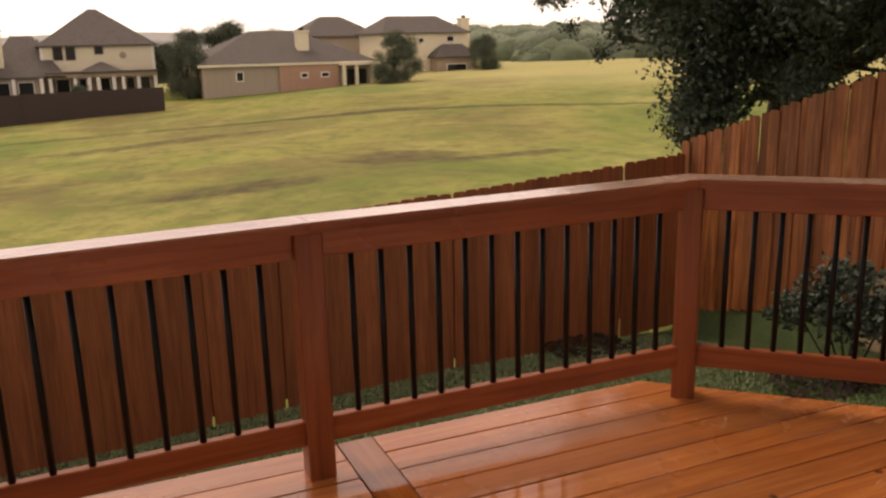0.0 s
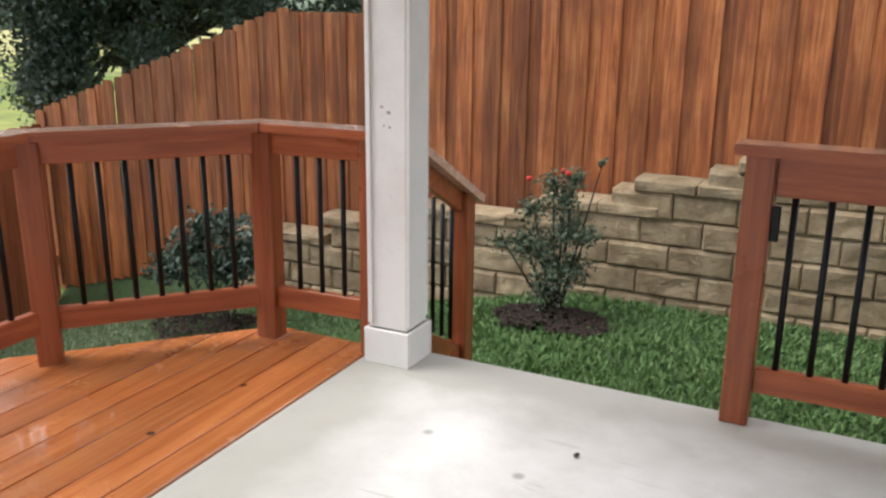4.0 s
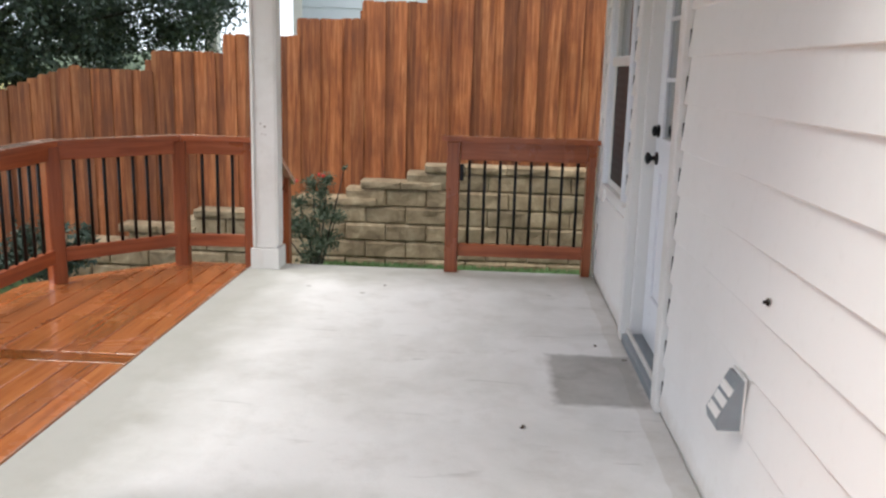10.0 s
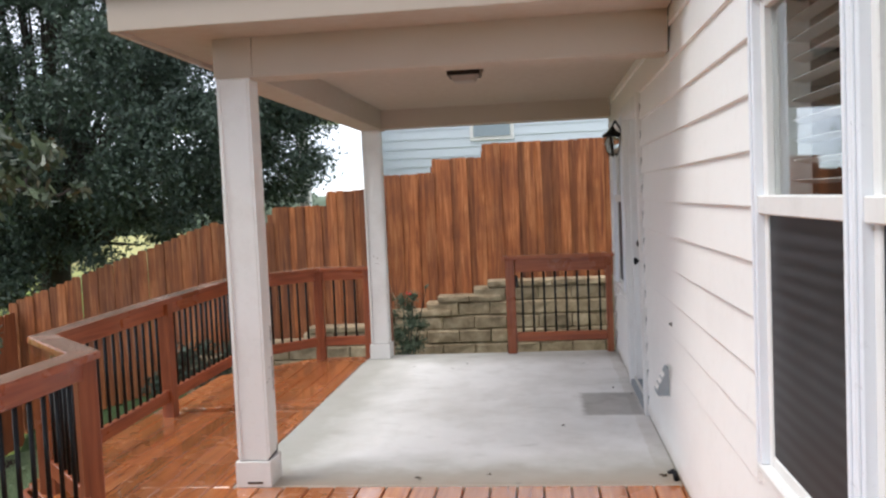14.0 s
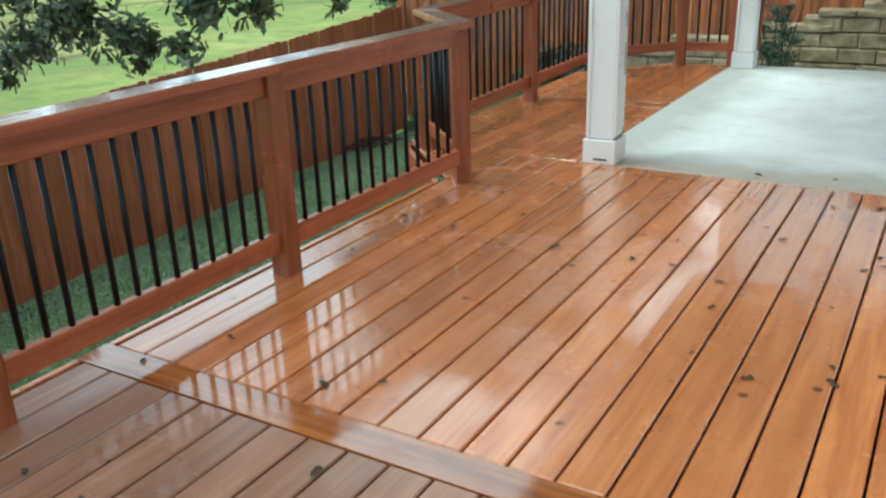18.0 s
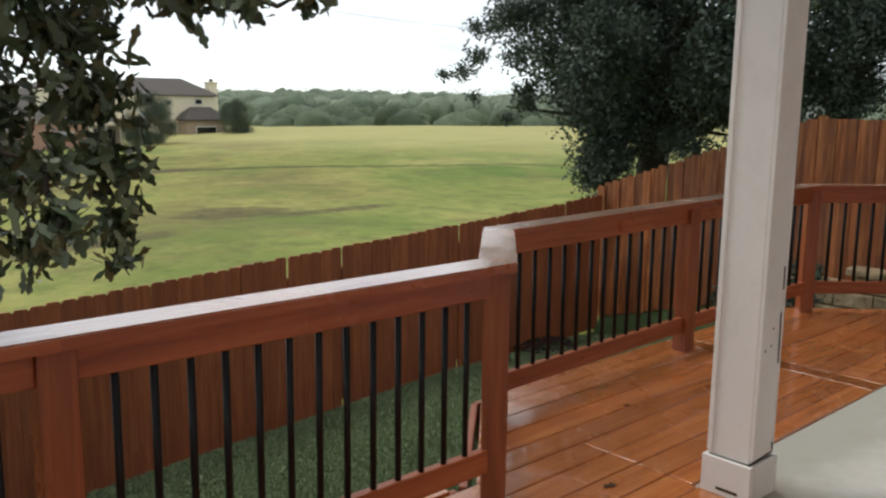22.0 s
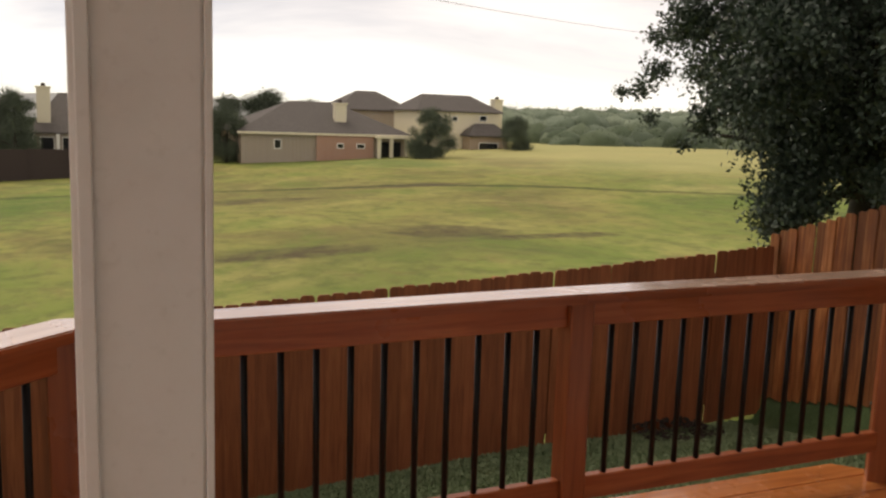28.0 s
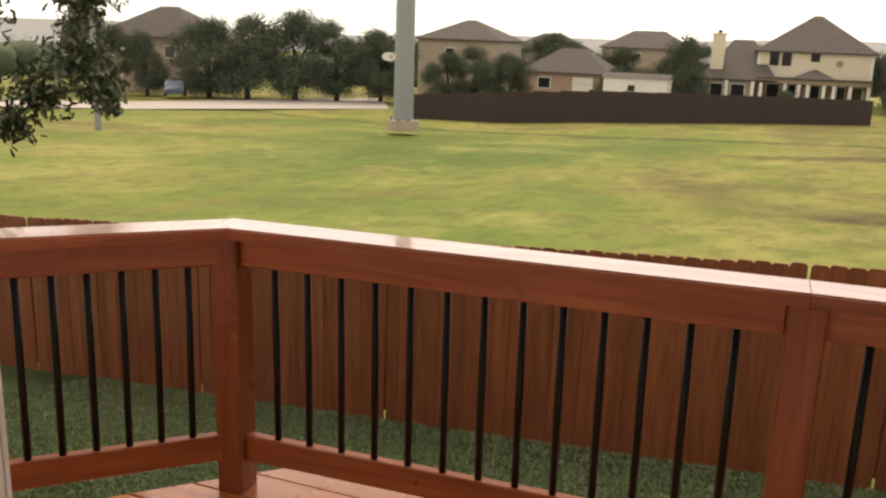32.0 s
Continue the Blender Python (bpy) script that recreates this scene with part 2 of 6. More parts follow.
def meadow():
    """Rough mown meadow: green, straw and bare brown patches, a ditch across the slope and a bleached far crest."""
    m = Nodes("mown_meadow")
    p = m.world_coord()
    big = m.noise(m.scaled(p, (0.035, 0.05, 0.0)), 1.0, 7, 0.62, 0.5)
    streak = m.noise(m.scaled(p, (0.12, 0.11, 0.0)), 1.0, 8, 0.7, 0.4)
    tuft = m.noise(m.scaled(p, (0.9, 1.2, 1.0)), 1.0, 6, 0.75)
    sep = m.put("ShaderNodeSeparateXYZ", Vector=p)
    x, y = sep.outputs[0], sep.outputs[1]
    col = m.ramp(big, (0.36, (0.105, 0.175, 0.038)), (0.46, (0.195, 0.24, 0.06)), (0.54, (0.27, 0.27, 0.08)), (0.63, (0.175, 0.155, 0.058)))
    # greener grass low on the slope, dry bleached grass along the far crest
    col = m.mix(m.math("MULTIPLY", m.ramp(m.math("ADD", m.math("DIVIDE", x, 40.0), 1.0), (0.32, 0.0), (0.56, 1.0)), 0.5), col, (0.135, 0.22, 0.046))
    col = m.mix(m.math("MULTIPLY", m.ramp(streak, (0.52, 0.0), (0.63, 1.0)), 0.6), col, (0.385, 0.36, 0.125))
    col = m.mix(m.math("MULTIPLY", m.ramp(streak, (0.36, 1.0), (0.46, 0.0)), 0.6), col, (0.11, 0.12, 0.045))
    col = m.mix(m.math("MULTIPLY", m.ramp(tuft, (0.38, 1.0), (0.52, 0.0)), 0.55), col, (0.10, 0.115, 0.04))
    patch = m.noise(m.scaled(p, (0.2, 0.3, 0.0)), 1.0, 7, 0.72, 0.3)
    col = m.mix(m.math("MULTIPLY", m.ramp(patch, (0.52, 0.0), (0.64, 1.0)), 0.6), col, (0.135, 0.205, 0.042))
    col = m.mix(m.math("MULTIPLY", m.ramp(patch, (0.36, 1.0), (0.46, 0.0)), 0.45), col, (0.22, 0.17, 0.07))
    far = m.math("ADD", m.math("ADD", m.math("MULTIPLY", x, -0.35), y), m.math("MULTIPLY", m.math("SUBTRACT", streak, 0.5), 26.0))
    col = m.mix(m.math("MULTIPLY", m.ramp(m.math("DIVIDE", far, 100.0), (0.42, 0.0), (0.66, 1.0)), 0.7), col, (0.46, 0.43, 0.20))
    wob = m.math("MULTIPLY", m.math("SUBTRACT", m.noise(m.scaled(p, (0.25, 0.16, 0.0)), 1.0, 5), 0.5), 3.6)
    bend = m.math("MULTIPLY", m.math("MAXIMUM", m.math("SUBTRACT", y, 17.5), 0.0), -0.72)
    off = m.math("ADD", m.math("ADD", m.math("ADD", x, 52.0), m.math("MULTIPLY", y, -0.28)), m.math("ADD", bend, wob))
    deep = m.ramp(m.math("DIVIDE", m.math("ABSOLUTE", m.math("SUBTRACT", y, 18.0)), 40.0), (0.06, 1.0), (0.35, 0.6))
    ditch = m.math("MULTIPLY", m.ramp(m.math("ABSOLUTE", off), (0.9, 1.0), (2.6, 0.0)), deep)
    col = m.mix(m.math("MULTIPLY", ditch, m.ramp(tuft, (0.3, 1.0), (0.7, 0.5))), col, (0.045, 0.052, 0.02))
    # trampled brown patches below the ditch
    bare = None
    for cx, cy, rx, ry in ((-22.6, 4.6, 1.2, 2.4), (-26.0, 10.6, 2.2, 2.4), (-23.5, 13.4, 0.9, 2.8), (-41.0, 5.0, 2.2, 6.0), (-46.8, 16.8, 1.7, 3.4)):
        ex = m.math("DIVIDE", m.math("SUBTRACT", x, cx), rx)
        ey = m.math("DIVIDE", m.math("SUBTRACT", y, cy), ry)
        rad = m.math("ADD", m.math("MULTIPLY", ex, ex), m.math("MULTIPLY", ey, ey))
        rad = m.math("ADD", rad, m.math("MULTIPLY", m.math("SUBTRACT", streak, 0.5), 4.0))
        here = m.ramp(rad, (0.5, 1.0), (1.0, 0.0)) if bare is None else m.math("MAXIMUM", bare, m.ramp(rad, (0.35, 1.0), (1.0, 0.0)))
        bare = here
    col = m.mix(m.math("MULTIPLY", m.math("MULTIPLY", bare, m.ramp(tuft, (0.38, 1.0), (0.6, 0.45))), 0.9), col, (0.085, 0.067, 0.038))
    m.set(Base_Color=col, Roughness=0.9, Specular_IOR_Level=0.15)
    m.bump(m.math("ADD", tuft, streak), 0.6, 0.12)
    return m.mat


def stone():
    m = Nodes("split_face_stone")
    p, rnd = m.world_coord(), m.random()
    big = m.noise(p, 5.0, 6, 0.65, 0.5)
    fine = m.noise(p, 38.0, 5, 0.7)
    col = m.ramp(big, (0.3, (0.19, 0.135, 0.078)), (0.5, (0.34, 0.255, 0.155)), (0.72, (0.50, 0.40, 0.265)))
    tone = m.math("ADD", m.math("MULTIPLY", rnd, 0.4), 0.78)
    col = m.mix(1.0, col, m.put("ShaderNodeCombineColor", Red=tone, Green=tone, Blue=tone).outputs[0], "MULTIPLY")
    col = m.mix(m.math("MULTIPLY", m.ramp(fine, (0.5, 0.0), (0.75, 1.0)), 0.4), col, (0.19, 0.14, 0.09))
    m.set(Base_Color=col, Roughness=0.85)
    m.bump(m.math("ADD", big, m.math("MULTIPLY", fine, 0.4)), 0.9, 0.03)
    return m.mat


def leaf(name, a, b, c, rough=0.45, spec=0.35):
    m = Nodes(name)
    isl = m.island()
    col = m.ramp(isl, (0.0, a), (0.5, b), (1.0, c))
    patch = m.noise(m.world_coord(), 0.9, 3)
    col = m.mix(m.math("MULTIPLY", m.ramp(patch, (0.4, 0.0), (0.7, 1.0)), 0.4), col, a)
    m.set(Base_Color=col, Roughness=rough, Specular_IOR_Level=spec)
    return m.mat


def plain(name, color, rough=0.5, metal=0.0, grain=0.15):
    m = Nodes(name)
    n = m.noise(m.world_coord(), 25.0, 4)
    m.set(Base_Color=m.mix(m.math("MULTIPLY", n, grain * 2), color, tuple(0.55 * v for v in color)), Roughness=m.ramp(n, (0.3, max(0.05, rough - 0.08)), (0.7, rough + 0.08)), Metallic=metal)
    return m.mat


def shingles(name, a, b):
    m = Nodes(name)
    p = m.world_coord()
    rows = m.put("ShaderNodeTexBrick", Vector=m.scaled(p, (1.0, 1.0, 1.6)), Scale=2.2, Color1=(*a, 1), Color2=(*b, 1), Mortar=(*(0.6 * v for v in a), 1))
    n = m.noise(p, 0.7, 5)
    m.set(Base_Color=m.mix(m.math("MULTIPLY", n, 0.5), rows.outputs[0], b), Roughness=0.85)
    return m.mat


def masonry(name, a, b, mortar):
    m = Nodes(name)
    p = m.coord
    n = m.put("ShaderNodeTexBrick", Vector=m.put("ShaderNodeVectorMath", Vector=p).outputs[0], Scale=4.0, Color1=(*a, 1), Color2=(*b, 1), Mortar=(*mortar, 1))
    big = m.noise(m.world_coord(), 0.5, 4)
    m.set(Base_Color=m.mix(m.math("MULTIPLY", big, 0.4), n.outputs[0], a), Roughness=0.85)
    return m.mat


def glass(name, tint=(0.8, 0.85, 0.85)):
    m = Nodes(name)
    m.set(Base_Color=(*tint, 1), Roughness=0.02, Transmission_Weight=1.0, IOR=1.45)
    return m.mat


def screen():
    """Black insect screen with the slats of a blind showing faintly through it."""
    m = Nodes("black_insect_screen")
    p = m.world_coord()
    ribs = m.put("ShaderNodeTexWave", Vector=p, Scale=6.5, Distortion=0.6, Detail=2.0)
    ribs.bands_direction = "Z"
    fade = m.noise(p, 3.0, 3)
    m.set(Base_Color=m.mix(m.math("MULTIPLY", ribs.outputs["Fac"], fade), (0.006, 0.007, 0.009), (0.045, 0.048, 0.055)), Roughness=0.5)
    return m.mat


RAIL = wood("red_brown_stained_cedar", (0.215, 0.05, 0.018), (0.355, 0.094, 0.033), (0.465, 0.145, 0.055), 0, (0.25, 0.45), vary=0.3)
DECK = wood("wet_orange_stained_decking", (0.38, 0.112, 0.032), (0.56, 0.188, 0.056), (0.66, 0.26, 0.09), 1, (0.14, 0.34), coat=1.0, vary=0.3, stain=0.35, knots=0.85)
# Darker, browner copy of DECK; the tree's dull reflection is put into its colour.
DECK_DULL = wood("dulled_brown_wet_decking", (0.21, 0.088, 0.05), (0.29, 0.128, 0.072), (0.38, 0.185, 0.115), 1, (0.25, 0.45), coat=0.45, vary=0.3, stain=0.35, knots=0.85)
PICKET = wood("orange_stained_cedar_picket", (0.13, 0.036, 0.012), (0.33, 0.105, 0.031), (0.53, 0.225, 0.085), 2, (0.55, 0.8), vary=0.75, stain=0.45)
SIDEPICKET = wood("red_brown_stained_picket", (0.19, 0.052, 0.021), (0.295, 0.09, 0.036), (0.39, 0.13, 0.052), 2, (0.5, 0.75), vary=0.4, stain=0.2)
WHITE = painted("white_trim_paint", (0.80, 0.79, 0.77), 0.4, 0.22)
SIDING = painted("cream_white_siding_paint", (0.87, 0.855, 0.835), 0.5, 0.14, (0.5, 0.47, 0.42), 1.4, True)
DOORPAINT = painted("white_door_paint", (0.80, 0.82, 0.86), 0.35, 0.06)
SOFFIT = painted("beige_soffit_paint", (0.50, 0.42, 0.345), 0.55, 0.12, (0.4, 0.34, 0.27), 1.2)
CONCRETE = concrete()
BLACK = plain("black_powder_coated_metal", (0.012, 0.012, 0.014), 0.4, 0.6)
BRONZE = plain("dark_bronze_metal", (0.03, 0.024, 0.02), 0.4, 0.8)
LAWN = ground("green_lawn_soil", ((0.3, (0.052, 0.088, 0.036)), (0.55, (0.08, 0.128, 0.052)), (0.75, (0.115, 0.155, 0.066))), 0.9, 30.0, 0.6)
FIELD = meadow()
STONE = stone()
CLIPPED = leaf("pale_clipped_grass", (0.18, 0.24, 0.13), (0.235, 0.30, 0.17), (0.29, 0.35, 0.21), 0.5, 0.35)
BLADE = leaf("grass_blade_green", (0.11, 0.20, 0.075), (0.155, 0.27, 0.095), (0.205, 0.32, 0.125), 0.5, 0.35)
OAK = leaf("dark_oak_leaf", (0.03, 0.05, 0.037), (0.055, 0.086, 0.062), (0.095, 0.135, 0.098), 0.5, 0.45)
OAKNEAR = leaf("live_oak_leaf", (0.03, 0.048, 0.02), (0.07, 0.10, 0.042), (0.17, 0.21, 0.12), 0.36, 0.6)
BUSHLEAF = leaf("shrub_leaf", (0.032, 0.054, 0.040), (0.062, 0.092, 0.068), (0.11, 0.148, 0.112), 0.55)
ROSELEAF = leaf("grey_green_rose_leaf", (0.055, 0.082, 0.05), (0.095, 0.13, 0.08), (0.16, 0.19, 0.125), 0.6)
# Distance haze is put into the next two leaf colours, most in the second.
FARLEAF = leaf("distant_tree_leaf", (0.065, 0.085, 0.065), (0.10, 0.125, 0.09), (0.14, 0.17, 0.12), 0.85, 0.15)
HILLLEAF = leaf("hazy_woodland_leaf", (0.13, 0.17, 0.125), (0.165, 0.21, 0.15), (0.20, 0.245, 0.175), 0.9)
WOODLEAF = leaf("woodland_edge_leaf", (0.06, 0.085, 0.055), (0.085, 0.12, 0.075), (0.115, 0.15, 0.09), 0.85)
BARK = plain("grey_brown_bark", (0.05, 0.041, 0.033), 0.9, 0, 0.5)
PETAL = plain("red_rose_petal", (0.6, 0.03, 0.02), 0.5)
ROOF = shingles("grey_brown_asphalt_shingle", (0.075, 0.066, 0.062), (0.11, 0.098, 0.092))
BRICK = masonry("tan_brick", (0.34, 0.26, 0.20), (0.42, 0.32, 0.25), (0.4, 0.37, 0.33))
PINKBRICK = masonry("rosy_brick", (0.40, 0.215, 0.155), (0.44, 0.26, 0.195), (0.4, 0.36, 0.33))
CREAM = painted("cream_plank_siding", (0.74, 0.68, 0.53), 0.6, 0.1)
BLUEWHITE = painted("pale_blue_grey_siding", (0.62, 0.68, 0.74), 0.55, 0.08)
DARKFENCE = plain("weathered_dark_fence", (0.058, 0.041, 0.038), 0.85, 0, 0.4)
ROAD = plain("pale_concrete_street", (0.52, 0.48, 0.45), 0.85, 0, 0.2)
GALV = plain("galvanised_steel", (0.30, 0.335, 0.36), 0.55, 0.3, 0.15)
# Boxes behind the glass: the rooms' darkness is put into this near-black colour.
DARKROOM = plain("unlit_interior_wall", (0.02, 0.019, 0.018), 0.8)
SCREEN = screen()
GLASS = glass("window_glass")
BLIND = plain("pale_blind_slat", (0.4, 0.385, 0.37), 0.6)
FROSTED = plain("frosted_lamp_glass", (0.36, 0.31, 0.28), 0.4)
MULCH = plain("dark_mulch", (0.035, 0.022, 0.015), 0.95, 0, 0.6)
DIRT = plain("dead_brown_leaf", (0.06, 0.035, 0.015), 0.8, 0, 0.4)
FARGLASS = plain("dark_window_glass", (0.02, 0.022, 0.026), 0.12)


# ---------------------------------------------------------------- builders
MESHES = {}


def thing(name, label, category, group="", kind="", at=(0, 0, 0), turn=0.0):
    ob = new(name)
    ob.empty_display_size = 0.1
    ob.matrix_basis = pose(*at, 0, 0, turn)
    return tagged(ob, label, category, group, kind)


def link_mesh(name, mesh, parent=None, m=None, label=""):
    ob = new(name, mesh)
    ob.parent = parent
    if m is not None:
        ob.matrix_basis = m
    return tagged(ob, label)


def finish(bm, name, material, smooth=False):
    mesh = bpy.data.meshes.new(name)
    bmesh.ops.recalc_face_normals(bm, faces=bm.faces)
    bm.to_mesh(mesh)
    bm.free()
    mesh.materials.append(material)
    if smooth:
        mesh.polygons.foreach_set("use_smooth", [True] * len(mesh.polygons))
    return mesh


def part(name, bm, material, parent, label="", m=None, smooth=False):
    return link_mesh(name, finish(bm, name, material, smooth), parent, m, label)


def box_mesh(size, material, bevel=0.004):
    """A box about its centre with softened edges; alike boxes share one mesh."""
    key = (tuple(round(s, 4) for s in size), material.name, bevel)
    if key not in MESHES:
        bm = bmesh.new()
        bmesh.ops.create_cube(bm, size=1)
        bmesh.ops.scale(bm, vec=size, verts=bm.verts)
        if bevel:
            bmesh.ops.bevel(bm, geom=bm.edges[:], offset=min(bevel, 0.3 * min(size)), segments=1, affect="EDGES", profile=0.7)
        MESHES[key] = finish(bm, "box", material)
    return MESHES[key]


def box(name, size, material, parent, at, turn=(0, 0, 0), bevel=0.004, label=""):
    return link_mesh(name, box_mesh(size, material, bevel), parent, pose(*at, *turn), label)


def span(name, lo, hi, material, parent=None, bevel=0.004, label=""):
    """A box between two corners."""
    size = [b - a for a, b in zip(lo, hi)]
    return box(name, size, material, parent, [(a + b) / 2 for a, b in zip(lo, hi)], bevel=bevel, label=label)


def tube(bm, a, b, r0, r1, sides=8, cap=True):
    a, b = Vector(a), Vector(b)
    z = (b - a).normalized()
    x = z.orthogonal().normalized()
    y = z.cross(x)
    rings = []
    for p, r in ((a, r0), (b, r1)):
        rings.append([bm.verts.new(p + r * (math.cos(k * math.tau / sides) * x + math.sin(k * math.tau / sides) * y)) for k in range(sides)])
    for k in range(sides):
        bm.faces.new((rings[0][k], rings[0][(k + 1) % sides], rings[1][(k + 1) % sides], rings[1][k]))
    if cap:
        bm.faces.new(rings[0][::-1])
        bm.faces.new(rings[1])
    return bm


def lathe(bm, profile, at=(0, 0, 0), sides=14):
    rings = []
    for r, z in profile:
        rings.append([bm.verts.new((at[0] + r * math.cos(k * math.tau / sides), at[1] + r * math.sin(k * math.tau / sides), at[2] + z)) for k in range(sides)])
    for lo, hi in zip(rings, rings[1:]):
        for k in range(sides):
            bm.faces.new((lo[k], lo[(k + 1) % sides], hi[(k + 1) % sides], hi[k]))
    bm.faces.new(rings[0][::-1])
    bm.faces.new(rings[-1])
    return bm


def prism(bm, outline, z0, z1):
    lo = [bm.verts.new((x, y, z0)) for x, y in outline]
    hi = [bm.verts.new((x, y, z1)) for x, y in outline]
    n = len(outline)
    bm.faces.new(lo[::-1])
    bm.faces.new(hi)
    for k in range(n):
        bm.faces.new((lo[k], lo[(k + 1) % n], hi[(k + 1) % n], hi[k]))
    return bm


def raw_mesh(name, verts, faces, material, smooth=False):
    mesh = bpy.data.meshes.new(name)
    mesh.from_pydata(verts, [], faces)
    mesh.materials.append(material)
    if smooth:
        mesh.polygons.foreach_set("use_smooth", [True] * len(mesh.polygons))
    mesh.update()
    return mesh


# ---------------------------------------------------------------- ground
def lawn_z(x, y):
    u = min(max((x + 8.6) / 6.2, 0.0), 1.0)
    return (1 - u) * (-2.17 + 0.06 * min(y, 4.2)) + u * (-0.66 if y > 3 else -0.66 - 0.05 * (3 - y))


def field_z(x, y):
    far = min(max((-x - 8.6) / 60.0, 0.0), 1.0)
    base = -2.05 + 0.06 * max(-9.0, min(y, 7.4))
    z = -3.42 + 0.056 * y
    crest = 0.1
    z = crest - math.log1p(math.exp((crest - z) * 1.6)) / 1.6 if crest - z < 20 else z
    z = max(z, -4.5) - 0.03 * min(700.0, max(0.0, math.hypot(x, y) - 98.0))
    s = far * far * (3 - 2 * far)
    mound = 0.3 * math.exp(-((x + 44) / 16) ** 2 - ((y - 34) / 16) ** 2)
    return (1 - s) * base + s * z + mound - 0.05 - 0.0075 * max(0.0, min(110.0, math.hypot(x, y)) - 8.6) + 0.10 * noise.noise((x * 0.09, y * 0.09, 3.0)) * min(1.0, (-x - 8.6) / 8.0)


def height(x, y):
    if x > -8.6 and y < 7.3:
        return lawn_z(x, y)
    if y >= 7.3 and x > -8.6:
        side = min(1.0, (x + 8.6) / 7.0)
        return (1 - side) * field_z(-8.6, y) + side * 0.45
    return field_z(x, y)


def ground_sheet():
    """One sheet of ground out to the horizon, finer near the yard."""
    xs = [-2500, -1200, -600, -350, -220, -160] + [-130 + 2.0 * k for k in range(60)] + [-10, -9.2, -8.7, -8.5] + [-8 + 0.5 * k for k in range(19)] + [3, 6, 12, 30, 80, 300, 1200, 2500]
    ys = [-2500, -1200, -500, -250, -150, -110] + [-90 + 2.0 * k for k in range(39)] + [-12 + 0.6 * k for k in range(32)] + [7.2, 7.4, 8, 9, 10, 12] + [14 + 2.0 * k for k in range(48)] + [120, 160, 250, 500, 1200, 2500]
    verts = [(x, y, height(x, y)) for x in xs for y in ys]
    n = len(ys)
    yard, meadow = [], []
    for i in range(len(xs) - 1):
        for j in range(n - 1):
            face = (i * n + j, (i + 1) * n + j, (i + 1) * n + j + 1, i * n + j + 1)
            inside = -8.6 < (xs[i] + xs[i + 1]) / 2 < 12 and -60 < ys[j] and ys[j + 1] < 7.5
            (yard if inside else meadow).append(face)
    mesh = raw_mesh("ground", verts, meadow + yard, FIELD, True)
    mesh.materials.append(LAWN)
    mesh.polygons.foreach_set("material_index", [0] * len(meadow) + [1] * len(yard))
    tagged(link_mesh("ground", mesh), "rolling mown meadow and green back lawn", "ground", kind="structure")


ground_sheet()

# ---------------------------------------------------------------- patio slab and house
WALLX = 0.112
slab = tagged(new("patio_slab"), "pale grey damp-stained concrete patio slab", "patio", kind="structure")
span("slab_top", (-2.41, 0.0, -0.16), (WALLX, 4.03, 0.0), CONCRETE, slab, bevel=0.012)
span("footing", (-2.36, 0.04, -1.1), (WALLX + 0.1, 3.98, -0.16), CONCRETE, slab)

HOLES = [(1.53, 2.46, 0.0, 2.16), (2.84, 3.62, 0.725, 2.14), (-2.58, -1.77, 0.67, 2.18), (-3.50, -2.68, 0.67, 2.18)]
wall = tagged(new("wall_house"), "cream-white lap-sided house wall", "wall", kind="structure")


def wall_core():
    """The wall behind the siding, cut through where the door and the windows are."""
    ys = sorted({-9.0, 4.05, *[v for h in HOLES for v in h[:2]]})
    zs = sorted({-1.2, 3.0, *[v for h in HOLES for v in h[2:]]})
    for y0, y1 in zip(ys, ys[1:]):
        for z0, z1 in zip(zs, zs[1:]):
            cy, cz = (y0 + y1) / 2, (z0 + z1) / 2
            if not any(a < cy < b and c < cz < d for a, b, c, d in HOLES):
                span("wall_panel", (WALLX + 0.012, y0, z0), (WALLX + 0.16, y1, z1), SIDING, wall, bevel=0)
    span("wall_return", (WALLX + 0.16, 3.9, -1.2), (9.0, 4.05, 3.0), SIDING, wall, bevel=0)
    span("wall_end", (WALLX + 0.16, -9.0, -1.2), (9.0, -8.85, 3.0), SIDING, wall, bevel=0)
    span("wall_rear", (8.85, -8.85, -1.2), (9.0, 3.9, 3.0), SIDING, wall, bevel=0)
    span("house_floor", (WALLX + 0.16, -8.85, -0.3), (8.85, 3.9, -0.1), CONCRETE, wall, bevel=0)


wall_core()


def lap_board(length):
    """One clapboard, thicker at its lower edge, with its length along y."""
    key = ("lap", round(length, 3))
    if key not in MESHES:
        bm = bmesh.new()
        h, lap = 0.1845, 0.028
        outline = [(0.012, -lap), (-0.0145, -lap), (-0.0165, -lap + 0.004), (0.002, h), (0.012, h)]
        ends = []
        for y in (-length / 2, length / 2):
            ends.append([bm.verts.new((x, y, z)) for x, z in outline])
        n = len(outline)
        bm.faces.new(ends[0])
        bm.faces.new(ends[1][::-1])
        for k in range(n):
            bm.faces.new((ends[0][k], ends[0][(k + 1) % n], ends[1][(k + 1) % n], ends[1][k]))
        MESHES[key] = finish(bm, "lap_board", SIDING)
    return MESHES[key]


